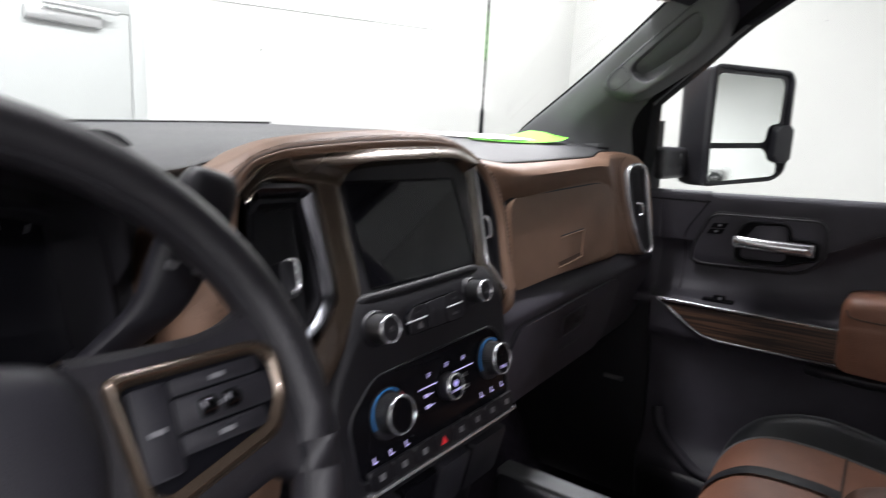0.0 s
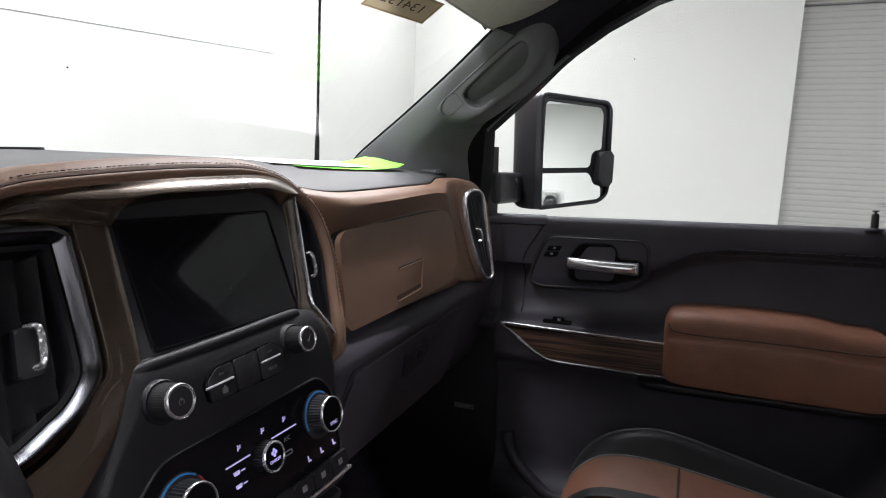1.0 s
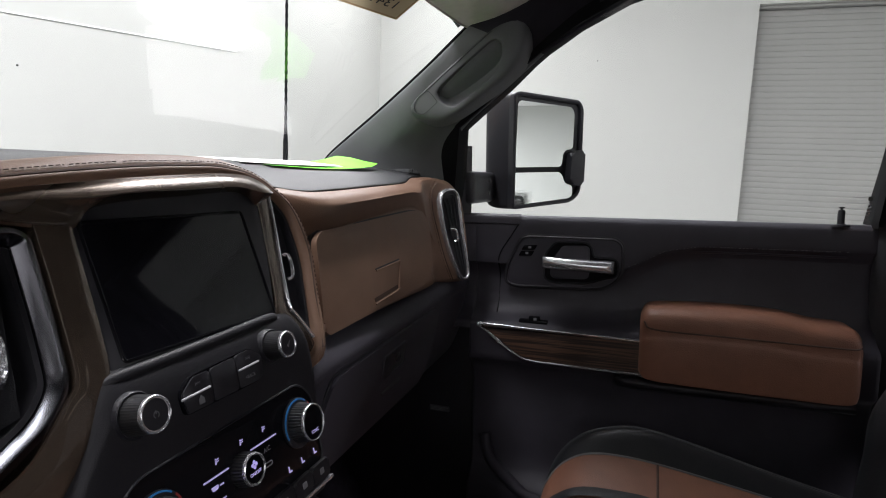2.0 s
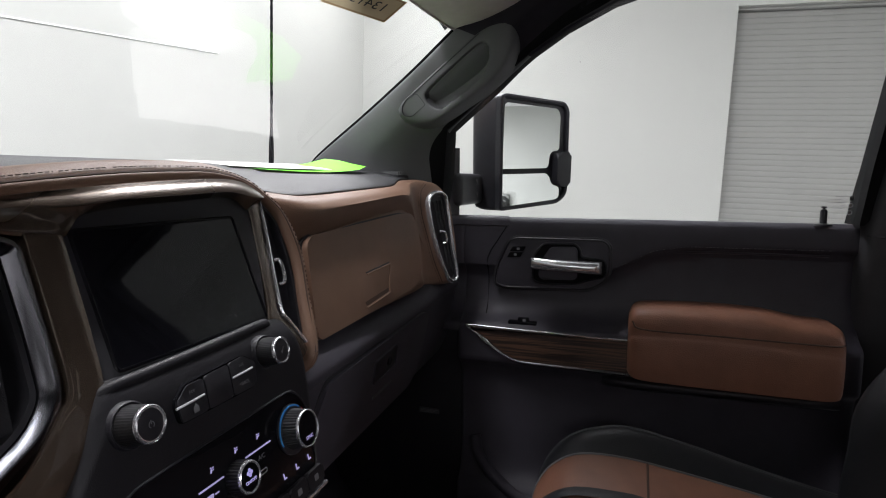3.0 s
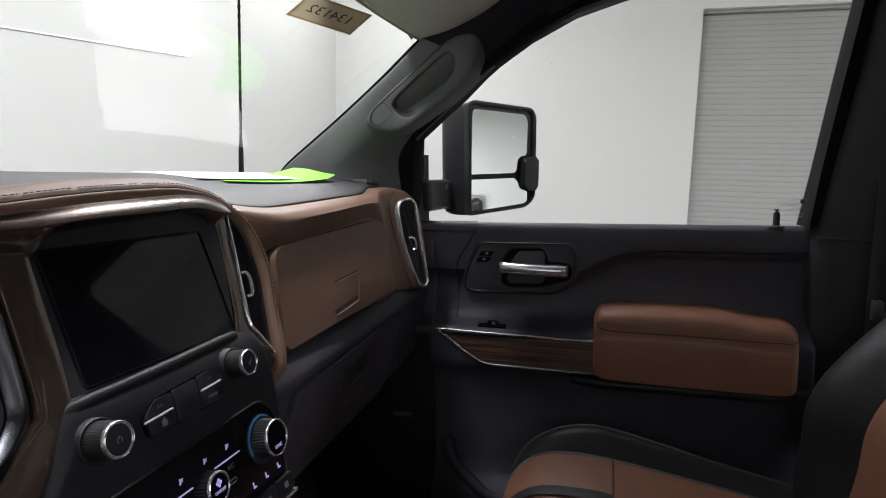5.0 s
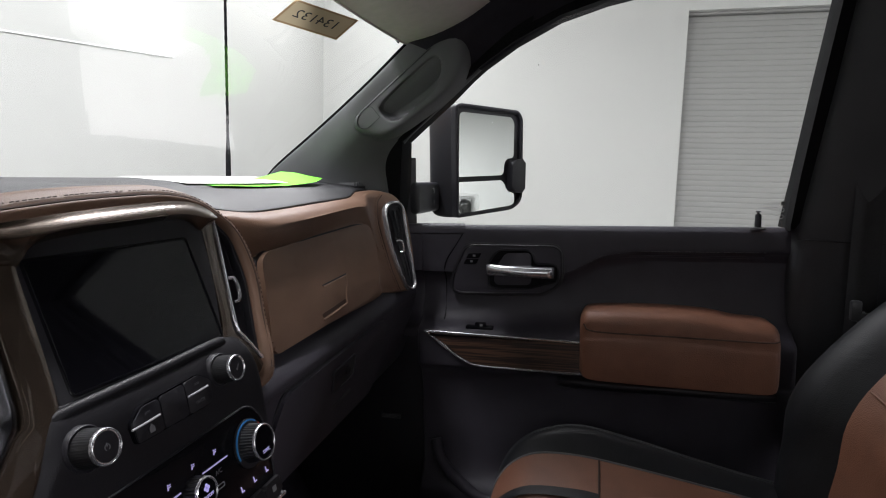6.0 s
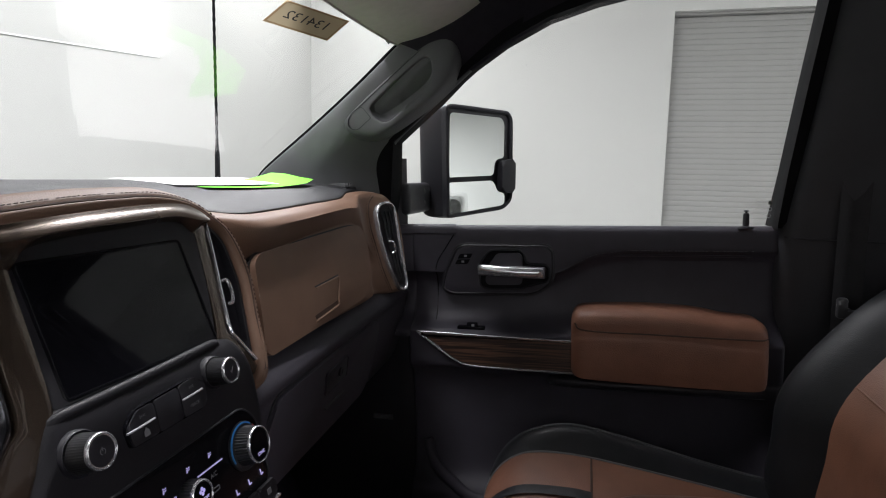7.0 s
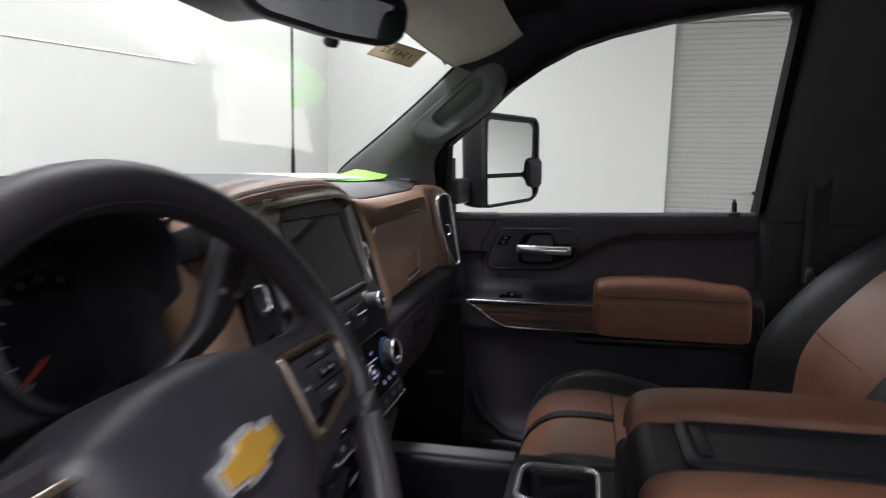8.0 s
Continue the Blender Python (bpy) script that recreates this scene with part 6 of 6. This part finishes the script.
part("cup_well", loft([[CU.at(*(p * s), w) for p in cup[::2]] for s, w in ((0.93, 0.0), (0.88, -0.006), (0.84, -0.03), (0.78, -0.07), (0.3, -0.075), (0.02, -0.075))], 2, 1, closed=True), DARK, con)
part("cup_deck", band(CU, rect(-0.30, -0.085, 0.095, 0.075, 0.01), [p * 1.0 for p in grow(cup, 0.003)], -0.04, -0.003), BLACK, con)

# ---- steering wheel ----
ti = radians(22)
SW = Plane((-0.443, -0.102, 1.412), (1, 0, 0), (0, math.sin(ti), math.cos(ti)))
wheel = thing("steering_wheel", "black leather steering wheel with bronze trim and buttons", "steering wheel", SW.o)
R = 0.1785
part("rim", tube([SW.at(R * math.cos(a), R * math.sin(a), 0.0) for a in [2 * math.pi * k / 64 for k in range(64)]], 0.0155, 16, closed=True), WHEEL_LEATHER, wheel, "black leather rim")
part("rim_seam", tube([SW.at((R - 0.013) * math.cos(a), (R - 0.013) * math.sin(a), 0.0085) for a in [2 * math.pi * k / 64 for k in range(64)]], 0.0010, 6, closed=True), DARK, wheel)
hub = rounded([(-0.100, 0.054), (-0.050, 0.069), (0.020, 0.069), (0.060, 0.058), (0.069, 0.030), (0.066, -0.005), (0.048, -0.055), (0.02, -0.082), (-0.05, -0.082), (-0.078, -0.055), (-0.096, -0.005), (-0.102, 0.030)], 0.022, 5)
part("airbag_cover", loft([[SW.at(*(p * s), w) for p in hub] for s, w in ((1.0, -0.045), (1.03, -0.012), (1.0, 0.006), (0.93, 0.016), (0.8, 0.0215), (0.5, 0.0265), (0.1, 0.028))], 3, 1, closed=True, cap=True), HARD, wheel, "black airbag cover")
badge = [Vector(p) for p in ((-0.030, -0.007), (-0.011, -0.007), (-0.011, -0.013), (0.011, -0.013), (0.011, -0.007), (0.033, -0.007), (0.030, 0.007), (0.011, 0.007), (0.011, 0.013), (-0.011, 0.013), (-0.011, 0.007), (-0.033, 0.007))]
badge = [Vector((p.x * 0.80 - 0.017 - p.y * 0.1, p.y * 0.80 + 0.012 + p.x * 0.1)) for p in badge]
part("badge_rim", slab(SW, grow(badge, 0.0034), 0.024, 0.0325, 0.001), CHROME, wheel, "chrome badge rim")
part("badge", slab(SW, badge, 0.026, 0.0335, 0.001), GOLD, wheel, "plain gold badge")
for sg in (1, -1):
    rows = [[SW.at(sg * u, a + 0.004, -0.016), SW.at(sg * u, a, 0.004), SW.at(sg * u, (a + b) / 2, 0.006), SW.at(sg * u, b, 0.004), SW.at(sg * u, b - 0.006, -0.014)] for u, a, b in ((0.060, 0.056, -0.045), (0.090, 0.054, -0.038), (0.130, 0.054, -0.028), (0.155, 0.062, -0.026), (0.172, 0.082, -0.048))]
    part("spoke", loft(rows, 4, 3, thick=0.006), WHEEL_LEATHER, wheel, "black spoke")
    tr = rounded([(sg * 0.070, 0.048), (sg * 0.150, 0.0470), (sg * 0.162, 0.040), (sg * 0.163, 0.014), (sg * 0.152, -0.006), (sg * 0.086, -0.022), (sg * 0.076, -0.018)], 0.008, 4)
    tri_ = rounded([(sg * 0.0755, 0.0410), (sg * 0.146, 0.0400), (sg * 0.1535, 0.035), (sg * 0.1535, 0.015), (sg * 0.145, 0.002), (sg * 0.088, -0.0125), (sg * 0.082, -0.010)], 0.006, 4)
    part("trim", band(SW, tr, tri_, 0.0, 0.010, 0.003, 4), BRONZE, wheel, "bronze spoke trim")
    part("button_pad", slab(SW, tri_, 0.0, 0.0105, 0.001), GLOSS, wheel)
    for a, b, c, d in ((0.0790, -0.0050, 0.0965, 0.0385), (0.0980, 0.0305, 0.1470, 0.0385), (0.0980, 0.0130, 0.1515, 0.0290), (0.0980, 0.0020, 0.1450, 0.0115)):
        bt = part("wheel_button", slab(SW, rect(min(sg * a, sg * c), b, max(sg * a, sg * c), d, 0.002), 0.006, 0.0122, 0.0012, 2), HARD, wheel)
        part("button_mark", slab(SW, rect(sg * (a + c) / 2 - 0.004, (b + d) / 2 - 0.0012, sg * (a + c) / 2 + 0.004, (b + d) / 2 + 0.0012), 0.0115, 0.0126), ICON_DIM, bt)
    for k in (0.114, 0.127):
        part("roller", lathe(SW.at(sg * k - 0.004, 0.021, 0.0122), SW.u, [(0.004, 0), (0.005, 0.001), (0.005, 0.007), (0.004, 0.008)], 12), SATIN, wheel)
low_sp = rounded([(-0.045, -0.06), (0.045, -0.06), (0.035, -0.165), (-0.035, -0.165)], 0.01)
part("lower_spoke", band(SW, low_sp, grow(low_sp, -0.012), -0.006, 0.004, 0.003, 3), BRONZE, wheel, "bronze lower spoke")
part("column_shroud", loft([[SW.at(0.075 * c * s, 0.065 * d * s - 0.02, w) for c, d in ((1, 0), (0.8, 0.8), (0, 1), (-0.8, 0.8), (-1, 0), (-0.8, -0.8), (0, -1), (0.8, -0.8))] for s, w in ((0.8, -0.05), (0.95, -0.06), (1.0, -0.10), (1.1, -0.22))], 3, 3, closed=True, cap=True), HARD, wheel)
lever_rows = []
for x, y, z, w, d in ((-0.340, 0.050, 1.405, 0.010, 0.008), (-0.315, 0.032, 1.430, 0.013, 0.009), (-0.290, 0.018, 1.456, 0.0165, 0.010), (-0.276, 0.013, 1.484, 0.020, 0.011), (-0.264, 0.009, 1.512, 0.0215, 0.012), (-0.256, 0.007, 1.534, 0.0200, 0.011), (-0.252, 0.007, 1.5445, 0.016, 0.008), (-0.2515, 0.008, 1.5470, 0.010, 0.004)):
    lever_rows.append([(x + w * c * 0.95, y + d * e, z - w * c * 0.30) for c, e in ((-1, 0.3), (-0.85, -0.75), (0, -1), (0.85, -0.75), (1, 0.3), (0.7, 1), (-0.7, 1))])
stalk = part("gear_stalk", loft(lever_rows, 4, 3, closed=True, cap=True), HARD, wheel, "black column shift lever")
for k in (0.0, 0.017):
    part("lever_button", slab(Plane((-0.284 + k, 0.0035, 1.486 - 0.006 * k / 0.017), (1, 0, -0.3), (0.3, -0.2, 1)), rect(-0.006, -0.003, 0.006, 0.003, 0.001), -0.004, 0.0012, 0.0006), ICON_DIM, stalk)

# ---- instrument binnacle ----
clu = thing("instrument_cluster", "dark instrument cluster under a black hood", "instrument cluster", (-0.43, 0.1, 1.45))
IC = Plane((-0.43, 0.125, 1.455), (1, 0, 0), (0, 0.30, 0.954))
part("face", slab(IC, rect(-0.26, -0.12, 0.20, 0.125, 0.03), -0.02, 0.0), DARK, clu)
for u in (-0.105, 0.088):
    g = part("gauge", lathe(IC.at(u, 0.0, 0.001), IC.n, [(0.066, 0), (0.066, 0.014), (0.060, 0.016), (0.056, 0.003)], 48), HARD, clu, "round gauge with a dark chrome rim")
    part("dial", lathe(IC.at(u, 0.0, 0.001), IC.n, [(0.057, 0.001), (0.057, 0.003), (0, 0.0035)], 40), GLOSS, g)
    for k in range(13):
        a = radians(220 - 260 * k / 12)
        ca, sa = math.cos(a), math.sin(a)
        part("tick", slab(IC, [Vector((u + ca * r - sa * s, sa * r + ca * s)) for r, s in ((0.046, -0.0007), (0.053, -0.0007), (0.053, 0.0007), (0.046, 0.0007))], 0.004, 0.0048), ICON_DIM, g)
    part("needle", slab(IC, [Vector((u + x, y)) for x, y in ((-0.020, -0.0150), (-0.019, -0.0125), (-0.046, -0.030), (-0.0455, -0.0315))], 0.006, 0.008), NEEDLE, g, "red needle")
part("hood", loft([[(x, y, z + 0.0) for y, z in ((0.06, zf - 0.035), (0.035, zf - 0.012), (0.045, zf), (0.09, zf + 0.006), (0.18, zf + 0.004))] for x, zf in ((-0.68, 1.50), (-0.66, 1.54), (-0.60, 1.565), (-0.43, 1.578), (-0.345, 1.570), (-0.308, 1.548), (-0.298, 1.50))], 4, 3, thick=0.01), BLACK, clu, "black instrument hood")
part("side_cheek", loft([[(-0.302, 0.085, 1.550), (-0.302, 0.065, 1.50), (-0.302, 0.045, 1.42), (-0.302, 0.015, 1.33)], [(-0.315, 0.16, 1.56), (-0.315, 0.15, 1.50), (-0.315, 0.14, 1.42), (-0.315, 0.12, 1.33)]], 3, 3, thick=0.006), BLACK, clu, "dark side of the hood")
single("driver_lower_dash", loft([[(x, 0.03, 1.40), (x, 0.0, 1.36), (x, 0.02, 1.25), (x, 0.08, 1.15), (x, 0.25, 1.1)] for x in (-0.84, -0.6, -0.40, -0.20)], 2, 3, thick=0.004), LEATHER, "brown leather lower dash under the wheel", "dash panel", (-0.5, 0.1, 1.25))
single("driver_dash_face", loft([[(x, 0.10, 1.57), (x, 0.07, 1.5), (x, 0.05, 1.40)] for x in (-0.84, -0.76, -0.685)], 2, 3, thick=0.004), BLACK, "black dash face beside the cluster", "dash panel", (-0.75, 0.07, 1.5))
